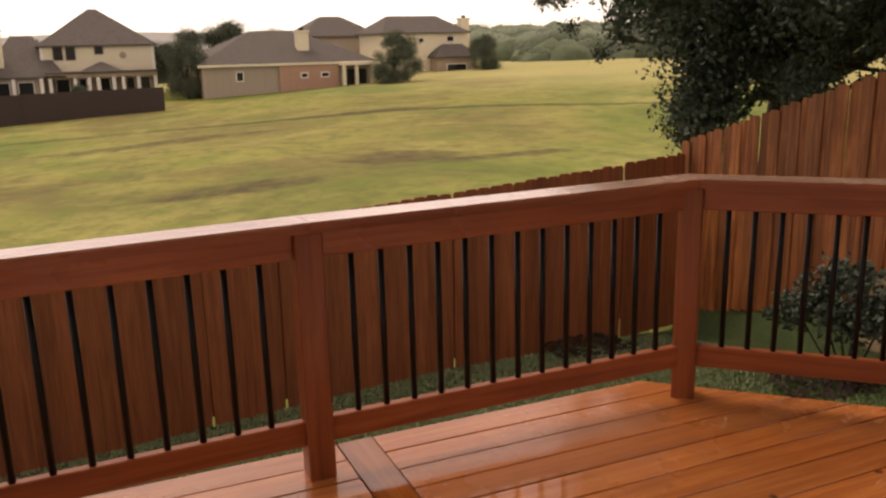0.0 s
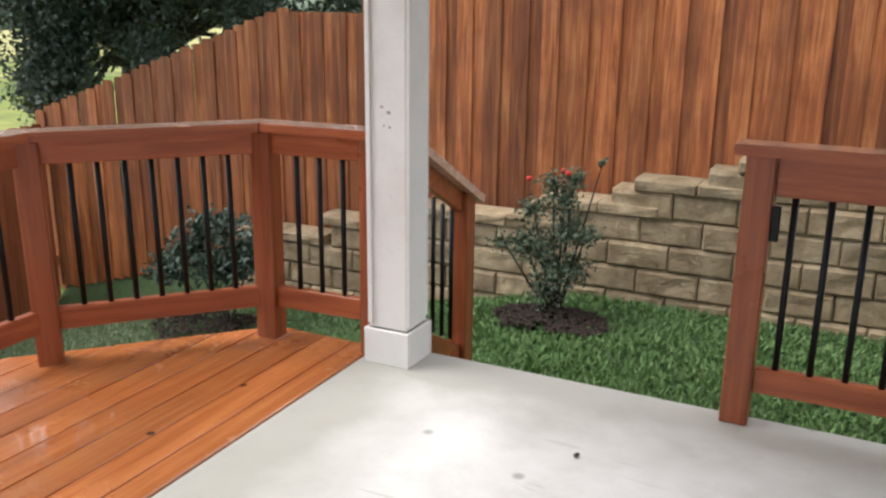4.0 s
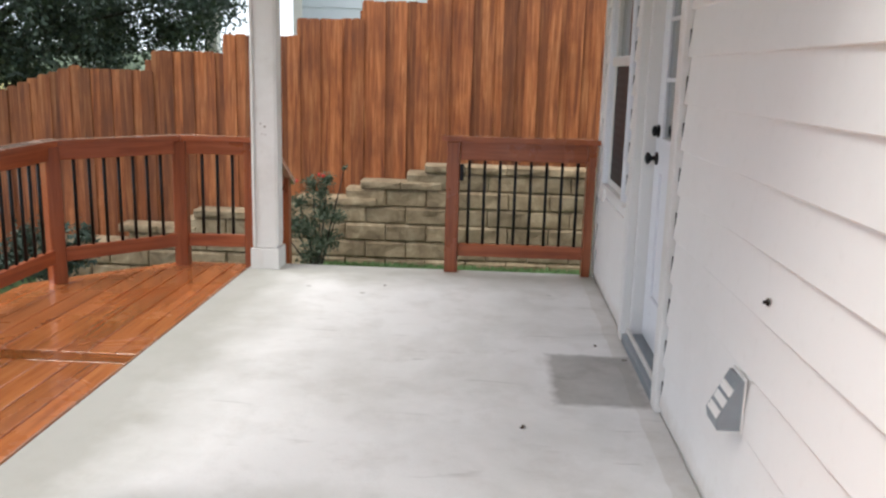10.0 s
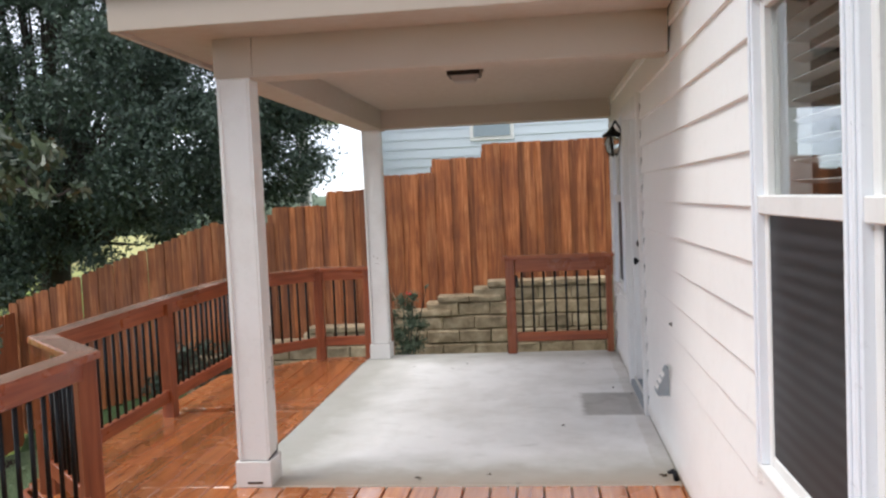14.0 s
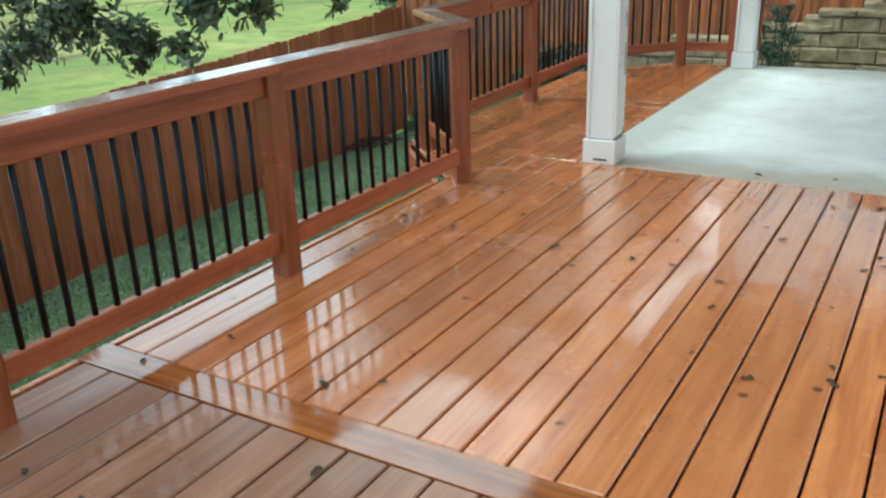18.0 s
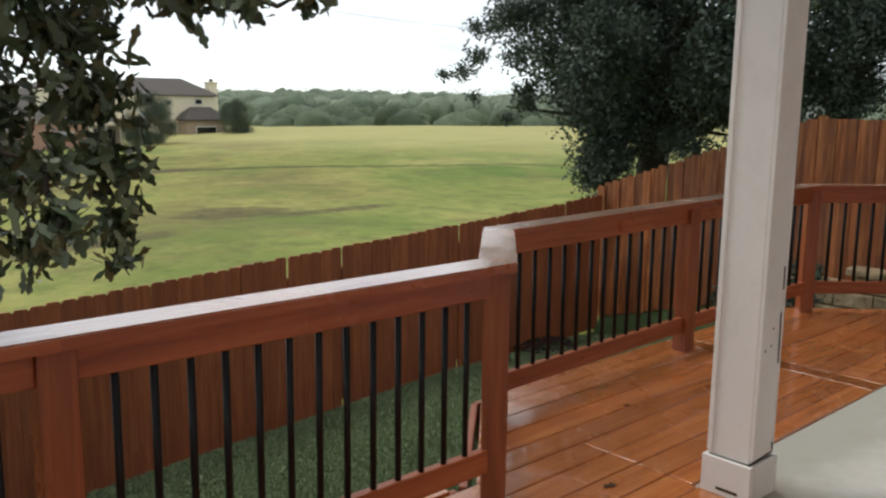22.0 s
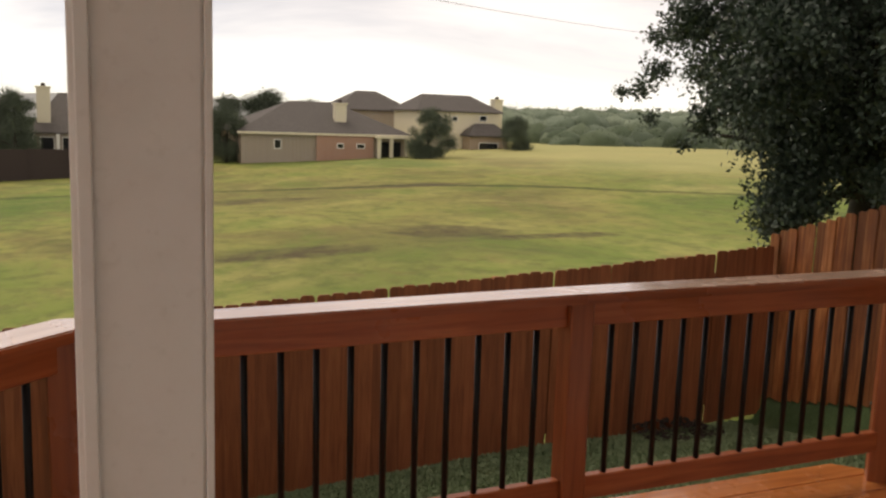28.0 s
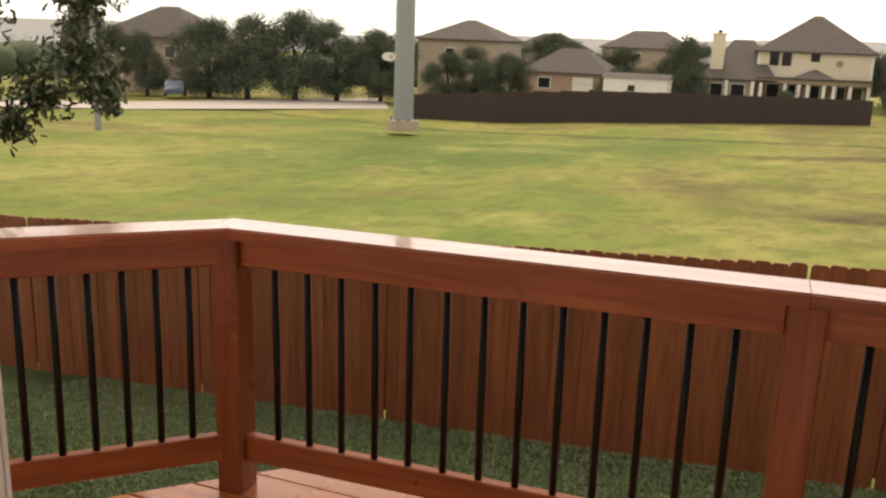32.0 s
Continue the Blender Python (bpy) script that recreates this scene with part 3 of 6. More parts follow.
def siding():
    gaps = [(1.43, 2.56, -0.1, 2.27), (2.76, 3.70, 0.69, 2.22), (-3.56, -1.70, 0.59, 2.25)]
    z, row = 0.0645, 0
    while z < 2.75:
        cuts = sorted((a, b) for a, b, lo, hi in gaps if lo < z + 0.14 and hi > z + 0.03)
        runs, y = [], -9.0
        for a, b in cuts:
            runs.append((y, a - 0.006))
            y = b + 0.006
        runs.append((y, 3.95))
        for a, b in runs:
            joints = [a] + [j for j in (-5.2 + 0.9 * (row % 3),) if a + 0.4 < j < b - 0.4] + [b]
            for p, q in zip(joints, joints[1:]):
                link_mesh("clapboard", lap_board(q - p - 0.003), wall, pose(WALLX, (p + q) / 2, z))
        z += 0.1845
        row += 1


siding()


def notches():
    """Open black wedges where the clapboards' thick edges meet the door and window casings."""
    for k in range(12):
        z = 0.042 + 0.1845 * k
        for y, lo, hi in ((1.424, 0.0, 2.2), (2.566, 0.0, 2.2), (2.754, 0.7, 2.2), (3.706, 0.7, 2.2)):
            if lo < z < hi:
                span("joint_gap", (WALLX - 0.012, y - 0.006, z), (WALLX + 0.006, y + 0.006, z + 0.105), BLACK, wall, bevel=0)


notches()
tagged(span("corner_trim", (WALLX - 0.02, 3.955, -0.3), (WALLX + 0.16, 4.07, 2.6), WHITE), "white vertical corner board of the house", "trim", kind="structure")
tagged(span("foundation", (WALLX - 0.002, -9.0, -1.2), (WALLX + 0.011, 4.04, 0.072), CONCRETE, bevel=0), "narrow strip of bare concrete foundation", "foundation", kind="structure")
tagged(span("house_roof", (-0.35, -9.5, 3.0), (9.4, 4.5, 3.18), ROOF, bevel=0.02), "grey-brown shingled eave of the house", "roof", kind="structure")


def window_unit(name, y0, y1, z0, z1, meet, label):
    """A single-hung window in its hole: casing, sashes, glass, dark screen below and blind behind."""
    w = tagged(new(name), label, "window", kind="structure")
    x = WALLX
    t = 0.07 if name == "window_3" else 0.045
    for a in (y0 - t, y1):
        span("casing", (x - 0.022, a, z0), (x + 0.015, a + t, z1 + t), DOORPAINT, w)
        span("casing_bead", (x - 0.03, a + 0.3 * t, z0 + 0.002), (x - 0.0215, a + 0.62 * t, z1 + t - 0.002), DOORPAINT, w)
    span("casing", (x - 0.028, y0, z1), (x + 0.015, y1, z1 + t), WHITE, w)
    span("window_sill", (x - 0.026, y0 - t, z0 - 0.03), (x + 0.05, y1 + t, z0 - 0.001), WHITE, w)
    fr = span("window_frame", (x - 0.015, y0, meet - 0.03), (x + 0.05, y1, meet + 0.03), WHITE, w)
    for a, b in ((y0, y0 + 0.04), (y1 - 0.04, y1)):
        span("sash_stile", (x + 0.005, a, z0), (x + 0.055, b, z1), WHITE, w)
    span("sash_rail", (x + 0.006, y0 + 0.04, z1 - 0.045), (x + 0.054, y1 - 0.04, z1), WHITE, w)
    span("sash_rail", (x + 0.006, y0 + 0.04, z0), (x + 0.054, y1 - 0.04, z0 + 0.04), WHITE, w)
    for lo, hi in ((z0 + 0.04, meet - 0.03), (meet + 0.03, z1 - 0.045)):
        p = span("pane", (x + 0.03, y0 + 0.04, lo), (x + 0.036, y1 - 0.04, hi), GLASS, w, bevel=0)
        p.visible_shadow = False
    span("insect_screen", (x + 0.012, y0 + 0.04, z0 + 0.04), (x + 0.016, y1 - 0.04, meet - 0.03), SCREEN, w, bevel=0, label="dark insect screen")
    k, z = 0, z0 + 0.05
    while z < z1 - 0.03:
        box("blind_slat", (0.045, y1 - y0 - 0.1, 0.003), BLIND, w, (x + 0.11, (y0 + y1) / 2, z), (0, 14, 0), bevel=0)
        z += 0.062
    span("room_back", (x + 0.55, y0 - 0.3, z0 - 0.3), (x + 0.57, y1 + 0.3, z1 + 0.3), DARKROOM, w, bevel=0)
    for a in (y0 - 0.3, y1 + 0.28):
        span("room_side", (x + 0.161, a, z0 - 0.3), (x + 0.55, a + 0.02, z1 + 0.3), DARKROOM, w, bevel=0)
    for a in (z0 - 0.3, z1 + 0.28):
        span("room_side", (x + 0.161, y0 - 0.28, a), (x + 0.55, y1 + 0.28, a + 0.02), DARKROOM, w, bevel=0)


window_unit("window_1", -2.58, -1.77, 0.67, 2.18, 1.52, "white single-hung window with dark lower screen and blinds")
window_unit("window_2", -3.50, -2.68, 0.67, 2.18, 1.52, "white single-hung window with dark lower screen and blinds")
window_unit("window_3", 2.84, 3.62, 0.725, 2.14, 1.52, "narrow white single-hung window with dark lower screen")


def back_door():
    d = tagged(new("door_1"), "white half-glazed back door, closed, with black knob", "door", kind="structure")
    x, y0, y1 = WALLX, 1.53, 2.46
    span("casing", (x - 0.035, y0 - 0.1, 0.0), (x + 0.012, y0, 2.26), WHITE, d)
    span("casing", (x - 0.035, y1, 0.0), (x + 0.012, y1 + 0.1, 2.26), WHITE, d)
    span("casing", (x - 0.033, y0, 2.16), (x + 0.012, y1, 2.26), WHITE, d)
    span("jamb", (x + 0.013, y0 - 0.002, 0.0), (x + 0.15, y0 + 0.03, 2.16), WHITE, d)
    span("jamb", (x + 0.013, y1 - 0.03, 0.0), (x + 0.15, y1 + 0.002, 2.16), WHITE, d)
    span("threshold", (x - 0.03, y0 + 0.03, 0.0), (x + 0.15, y1 - 0.03, 0.05), GALV, d, label="grey metal threshold")
    leafx0, leafx1, a, b = x + 0.075, x + 0.12, y0 + 0.035, y1 - 0.035
    zs = (0.055, 0.30, 0.95, 1.13, 2.0, 2.15)
    span("door_rail", (leafx0, a, zs[0]), (leafx1, b, zs[1]), DOORPAINT, d)
    span("door_rail", (leafx0, a, zs[2]), (leafx1, b, zs[3]), DOORPAINT, d)
    span("door_rail", (leafx0, a, zs[4]), (leafx1, b, zs[5]), DOORPAINT, d)
    for p, q in ((a, a + 0.14), (b - 0.14, b)):
        for lo, hi in ((zs[1], zs[2]), (zs[3], zs[4])):
            span("door_stile", (leafx0, p, lo), (leafx1, q, hi), DOORPAINT, d)
    span("door_panel", (leafx0 + 0.012, a + 0.14, zs[1]), (leafx1 - 0.008, b - 0.14, zs[2]), DOORPAINT, d, bevel=0.008)
    g = span("pane", (leafx0 + 0.015, a + 0.14, zs[3]), (leafx0 + 0.021, b - 0.14, zs[4]), GLASS, d, bevel=0)
    g.visible_shadow = False
    mid = (a + b) / 2
    span("glazing_bar", (leafx0 + 0.004, mid - 0.01, zs[3]), (leafx0 + 0.012, mid + 0.01, zs[4]), DOORPAINT, d)
    for z in (1.42, 1.71):
        span("glazing_bar", (leafx0 + 0.003, a + 0.14, z - 0.01), (leafx0 + 0.011, b - 0.14, z + 0.01), DOORPAINT, d)
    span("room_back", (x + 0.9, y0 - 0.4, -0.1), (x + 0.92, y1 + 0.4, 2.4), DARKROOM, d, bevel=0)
    for z, r, long in ((1.02, 0.03, 0.055), (1.16, 0.027, 0.028)):
        bm = lathe(bmesh.new(), [(0.032, 0.0), (0.034, 0.008), (0.012, 0.012), (0.012, 0.03), (r, long - 0.012), (r, long), (0.012, long + 0.008)])
        part("door_knob" if z < 1.1 else "deadbolt", bm, BLACK, d, "black door knob", pose(leafx0, b - 0.065, z, 0, -90, 0), True)


back_door()


# ---------------------------------------------------------------- patio roof
def patio_roof():
    r = tagged(new("patio_roof"), "beige-painted covered patio roof with boxed beams", "roof", kind="structure")
    span("beam", (-2.37, 0.0, 2.30), (-2.15, 4.03, 2.60), SOFFIT, r)
    span("beam", (-2.148, 0.0, 2.30), (WALLX - 0.016, 0.20, 2.60), SOFFIT, r)
    span("beam", (-2.148, 3.83, 2.31), (WALLX - 0.016, 4.03, 2.60), SOFFIT, r)
    span("soffit", (-2.70, -0.46, 2.52), (WALLX - 0.02, -0.003, 2.54), SOFFIT, r)
    span("soffit", (-2.70, 0.0, 2.522), (-2.373, 4.5, 2.54), SOFFIT, r)
    span("soffit", (-2.37, 4.033, 2.52), (WALLX + 0.3, 4.5, 2.54), SOFFIT, r)
    span("fascia", (-2.72, -0.485, 2.495), (WALLX - 0.02, -0.462, 2.66), SOFFIT, r)
    span("fascia", (-2.725, -0.46, 2.495), (-2.702, 4.5, 2.66), SOFFIT, r)
    span("fascia", (-2.72, 4.502, 2.495), (WALLX + 0.3, 4.525, 2.66), SOFFIT, r)
    bm = bmesh.new()
    v = [bm.verts.new(p) for p in ((-2.76, -0.52, 2.665), (WALLX - 0.02, -0.52, 2.665), (WALLX - 0.02, 4.55, 2.665), (-2.76, 4.55, 2.665), (WALLX - 0.02, 0.9, 3.0), (WALLX - 0.02, 3.1, 3.0))]
    for f in ((0, 1, 4), (0, 4, 5, 3), (3, 5, 2), (0, 3, 2, 1), (1, 2, 5, 4)):
        bm.faces.new([v[k] for k in f])
    part("shingle_roof", bm, ROOF, r)
    tagged(span("ceiling", (-2.148, 0.203, 2.49), (WALLX - 0.016, 3.827, 2.51), SOFFIT), "flat beige patio ceiling", "ceiling", kind="structure")


patio_roof()


def patio_post(y):
    p = thing("patio_post", "boxed white-painted patio post with plain plinth", "post", "patio posts", at=(-2.268, y, 0))
    box("shaft", (0.172, 0.172, 2.15), WHITE, p, (0, 0, 0.15 + 1.075), bevel=0.006)
    for k in range(4):
        c, s = math.cos(k * math.pi / 2), math.sin(k * math.pi / 2)
        box("plinth_board", (0.206 if k % 2 == 0 else 0.172, 0.017, 0.15), WHITE, p, (-s * 0.0945, c * 0.0945, 0.075), (0, 0, 90 * k), bevel=0.004)
        box("corner_batten", (0.02, 0.012, 2.13), WHITE, p, (c * 0.076 - s * 0.092, s * 0.076 + c * 0.092, 1.235), (0, 0, 90 * k), bevel=0.002)
    box("cap_gap", (0.15, 0.15, 0.02), BRONZE, p, (0, 0, 2.29), bevel=0, label="dark gap under the beam")
    return p


near = patio_post(0.083)
far_post = patio_post(3.914)
for z, n in ((0.62, 0.20), (0.85, 0.09)):
    box("scuff", (0.006, 0.011, n), DARKFENCE, near, (0.084, 0.074, z), (2, 0, 0), bevel=0.001, label="black scuff on the corner")
box("open_joint", (0.005, 0.17, 0.008), DARKFENCE, near, (0.0855, 0.0, 0.158), (4, 0, 0), bevel=0.001, label="dark open joint above the plinth")
box("chipped_corner", (0.016, 0.014, 0.04), BRONZE, near, (0.080, 0.082, 0.185), (8, 0, 12), bevel=0.004, label="dark chipped corner")
box("water_stain", (0.09, 0.004, 0.012), DIRT, near, (0.01, -0.1032, 0.028), (0, 0, 0), bevel=0.001, label="thin brown dirt line on the plinth")
for y, z in ((0.02, 0.665), (0.012, 0.60), (-0.03, 0.585)):
    box("nail_hole", (0.005, 0.009, 0.008), DARKFENCE, near, (0.085, y, z), bevel=0.001)
for x, z, w in ((-0.02, 1.04, 0.012), (0.01, 1.02, 0.016), (-0.01, 0.97, 0.008), (0.014, 0.965, 0.01)):
    box("paint_mark", (w, 0.004, w * 0.8), BRICK, far_post, (x, -0.0862, z), bevel=0.001, label="small worn spot in the paint")
box("crack", (0.004, 0.006, 0.9), DARKFENCE, far_post, (0.0845, -0.066, 0.62), (0.2, 0, 0), bevel=0, label="dark open joint between boards")

# ---------------------------------------------------------------- deck
PITCH = 0.146


def deck():
    d = tagged(new("deck"), "wet orange-stained plank deck beside the patio", "deck", kind="structure")

    def run(x, y0, y1, stuff=DECK):
        link_mesh("plank", box_mesh((0.1375, round(y1 - y0 - 0.004, 2), 0.036), stuff, 0.005), d, pose(x, (y0 + y1) / 2, -0.018 - 0.0025 * random.random()))

    def edge(x):
        """How far along y the deck reaches at x on its two chamfered corners."""
        hi = 3.98 if x > -2.93 else 3.98 - (-2.93 - x) * 1.08
        lo = -0.70 + (-2.93 - x) * 1.02 if x < -2.97 else -12.0
        return lo, hi

    # the strip beside the slab
    def cut(x, y0, y1, slant0, slant1):
        """A plank whose ends are sawn at an angle."""
        w = 0.0695
        bm = prism(bmesh.new(), [(-w, y0 - slant0 * w), (w, y0 + slant0 * w), (w, y1 + slant1 * w), (-w, y1 - slant1 * w)], -0.037, -0.001)
        bmesh.ops.bevel(bm, geom=bm.edges[:], offset=0.002, segments=1, affect="EDGES")
        part("plank", bm, DECK, d, m=pose(x, 0, -0.002 * random.random()))

    for k in range(26):
        x = 0.023 - k * PITCH
        if x > -2.97:
            run(x, -3.08, -0.008)
            run(x, -7.3, -3.222, DECK_DULL)
        if x > -2.42:
            continue
        lo, hi = edge(x)
        if k == 17:
            for y0, y1 in ((0.0, 1.745), (1.893, 3.98)):
                span("ripped_plank", (x - 0.0695, y0, -0.037), (-2.418, y1, -0.002), DECK, d)
            continue
        cut(x, 1.893, hi, 0.0, 1.08 if x < -2.93 else 0.0)
        cut(x, max(lo, 0.0) if x > -2.97 else lo, 1.745, 0.0 if x > -2.97 else -1.02, 0.0)
    span("edge_board", (-3.02, -3.08, -0.037), (-2.99, -0.78, -0.002), DECK, d)
    span("edge_board", (-3.02, -7.3, -0.037), (-2.99, -3.222, -0.002), DECK, d)
    for y0, y1 in ((-3.08, -0.008), (-7.3, -3.222)):
        span("ripped_plank", (0.0985, y0, -0.037), (WALLX - 0.004, y1, -0.001), DECK, d)
    for (a, b, y) in ((-3.697, -2.412, 1.819), (-3.02, WALLX - 0.004, -3.151)):
        link_mesh("cross_plank", box_mesh((b - a, 0.137, 0.036), DECK_ACROSS, 0.0015), d, pose((a + b) / 2, y, -0.0195))
    for lo, hi in (((-3.06, -7.3, -0.24), (-3.025, -0.70, -0.04)), ((-3.735, 0.06, -0.24), (-3.70, 3.15, -0.04)), ((-2.93, 3.985, -0.24), (-2.42, 4.01, -0.04))):
        span("rim_board", lo, hi, RAIL, d)
    for (x0, y0, x1, y1) in ((-3.045, -0.66, -3.715, 0.05), (-3.715, 3.15, -2.93, 4.0)):
        n = math.hypot(x1 - x0, y1 - y0)
        box("rim_board", (n, 0.035, 0.2), RAIL, d, ((x0 + x1) / 2, (y0 + y1) / 2, -0.14), (0, 0, math.degrees(math.atan2(y1 - y0, x1 - x0))))
    for y in (-6.0, -4.2, -2.4, -0.6, 1.2, 3.0):
        span("joist", (-3.55 if y > 0.2 else -2.98, y, -0.2), (-2.45 if y > 0 else 0.0, y + 0.04, -0.045), DARKFENCE, d, bevel=0)
    # Added dark sheet; stands in for the shade seen through the plank gaps.
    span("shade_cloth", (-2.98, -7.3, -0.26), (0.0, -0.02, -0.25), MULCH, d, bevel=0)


# ---------------------------------------------------------------- railings
def rail_post(parent, x, y, top=0.877, bottom=-0.2, turn=0.0, size=0.095):
    box("post", (size, size, top - bottom), RAIL_UP, parent, (x, y, (top + bottom) / 2), (0, 0, turn), bevel=0.005)


def mitre(p, q, r, half):
    """Left and right corners of a board's end at q, where the board turns from p-q to q-r."""
    p, q, r = Vector(p), Vector(q), Vector(r)
    d0, d1 = (q - p).normalized(), (r - q).normalized()
    n0, n1 = Vector((-d0.y, d0.x)), Vector((-d1.y, d1.x))
    n = (n0 + n1).normalized()
    k = half / max(0.3, n.dot(n0))
    return q + n * k, q - n * k


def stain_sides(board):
    """The cap boards are wet on top, with the sky's sheen put into a pale colour; their edges and undersides keep the
    red stain.
    """
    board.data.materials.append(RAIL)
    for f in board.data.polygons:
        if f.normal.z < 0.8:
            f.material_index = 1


def railing(points, counts):
    """A run of deck railing along the given corners (x, y, rise): one thing for each bay between posts, with its count of balusters."""
    pts = [Vector(p[:2]) for p in points]
    for i in range(len(pts) - 1):
        a, b = pts[i], pts[i + 1]
        before = pts[i - 1] if i else a - (b - a)
        after = pts[i + 2] if i + 2 < len(pts) else b + (b - a)
        l0, r0 = mitre(before, a, b, 0.072)
        l1, r1 = mitre(a, b, after, 0.072)
        d = (b - a).normalized()
        length = (b - a).length
        ang = math.degrees(math.atan2(d.y, d.x))
        bay = thing("deck_railing", "red-brown stained railing bay with black metal balusters", "railing", "deck railings", at=(a.x, a.y, 0), turn=ang)
        rise = points[i + 1][2] - points[i][2]
        bay.matrix_basis = Matrix.Translation((0, 0, points[i][2])) @ bay.matrix_basis @ Matrix.Rotation(-math.atan2(rise, length), 4, "Y")
        inv = Matrix.Rotation(-radians(ang), 2)
        loc = [inv @ (Vector((v.x, v.y)) - Vector((a.x, a.y))) for v in (r0, r1, l1, l0)]
        bm = prism(bmesh.new(), [(v.x, v.y) for v in loc], 0.878, 0.916)
        bmesh.ops.bevel(bm, geom=[e for e in bm.edges if e.calc_length() > 0.3], offset=0.005, segments=2, affect="EDGES")
        stain_sides(part("cap_board", bm, RAIL_CAP, bay, "red-brown board with pale sky sheen coloured on top"))
        e = 0.046
        box("top_rail", (length - 2 * e, 0.038, 0.092), RAIL, bay, (length / 2, 0, 0.831))
        box("bottom_rail", (length - 2 * e, 0.038, 0.092), RAIL, bay, (length / 2, 0, 0.16))
        n = counts[i] + 1
        for k in range(1, n):
            link_mesh("baluster", BALUSTER, bay, pose(e + (length - 2 * e) * k / n, 0, 0.495))
        rail_post(bay, 0, 0)
        if i == len(pts) - 2:
            rail_post(bay, length - 0.03, 0, size=0.07)


def baluster_mesh():
    bm = tube(bmesh.new(), (0, 0, -0.32), (0, 0, 0.32), 0.0112, 0.0112, 10)
    return finish(bm, "baluster", BLACK, True)


RAIL_UP = wood("red_brown_stained_post", (0.17, 0.041, 0.015), (0.285, 0.077, 0.027), (0.38, 0.118, 0.045), 2, (0.25, 0.45), vary=0.25)
# Pale base colour carries the sky's wet sheen on the boards' tops.
RAIL_CAP = wood("sheen_pale_cap_board", (0.50, 0.27, 0.19), (0.68, 0.44, 0.34), (0.80, 0.59, 0.49), 0, (0.1, 0.24), coat=1.0, vary=0.12, stain=0.4)
DECK_ACROSS = wood("wet_orange_cross_plank", (0.22, 0.062, 0.016), (0.40, 0.125, 0.03), (0.52, 0.19, 0.055), 0, (0.03, 0.08), coat=1.0, vary=0.3)
BALUSTER = baluster_mesh()
railing([(-2.86, -7.2, 0), (-2.86, -5.10, 0), (-2.86, -3.635, 0), (-2.857, -2.245, 0), (-2.85, -0.69, 0), (-3.458, -0.065, -0.006), (-3.50, 1.628, 0.010), (-3.497, 3.223, 0.022), (-2.891, 3.884, 0.026), (-2.37, 3.92, 0.024)], (18, 13, 13, 13, 7, 13, 13, 7, 3))


def end_railing():
    """The bay between the steps' opening and the house."""
    bay = thing("deck_railing", "red-brown stained railing bay beside the house wall", "railing", "deck railings", at=(-0.935, 3.98, 0))
    bm = bmesh.new()
    prism(bm, [(-0.085, -0.07), (1.03, -0.07), (1.03, 0.07), (-0.085, 0.07)], 0.95, 0.987)
    bmesh.ops.bevel(bm, geom=bm.edges[:], offset=0.005, segments=2, affect="EDGES")
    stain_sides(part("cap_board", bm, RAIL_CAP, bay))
    box("top_rail", (0.90, 0.038, 0.13), RAIL, bay, (0.50, 0, 0.883))
    box("bottom_rail", (0.90, 0.038, 0.092), RAIL, bay, (0.50, 0, 0.165))
    for k in range(8):
        link_mesh("baluster", BALUSTER, bay, pose(0.115 + 0.110 * k, 0, 0.515))
    rail_post(bay, 0, 0, 0.95, 0.0)
    box("post", (0.06, 0.09, 0.95), RAIL_UP, bay, (0.975, 0, 0.475))
    box("joist_hanger", (0.03, 0.02, 0.12), BLACK, bay, (0.062, -0.03, 0.73), label="black bracket")


end_railing()


def stair_railing():
    """The short sloping handrail that goes down to the lawn."""
    s = thing("stair_railing", "short sloping stained handrail with black balusters", "railing", at=(-2.33, 4.06, 0))
    tilt = -28.0
    bm = bmesh.new()
    prism(bm, [(-0.07, -0.02), (0.07, -0.02), (0.07, 0.80), (-0.07, 0.80)], -0.019, 0.019)
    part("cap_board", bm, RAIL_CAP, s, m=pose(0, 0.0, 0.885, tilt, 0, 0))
    box("top_rail", (0.038, 0.70, 0.09), RAIL, s, (0, 0.30, 0.655), (tilt, 0, 0))
    box("bottom_rail", (0.038, 0.66, 0.09), RAIL, s, (0, 0.30, -0.12), (tilt, 0, 0))
    for k in range(5):
        y = 0.10 + 0.095 * k
        link_mesh("baluster", BALUSTER, s, pose(0, y, 0.265 - 0.52 * (y - 0.3)))
    rail_post(s, 0, 0.60, 0.56, -0.72)


stair_railing()


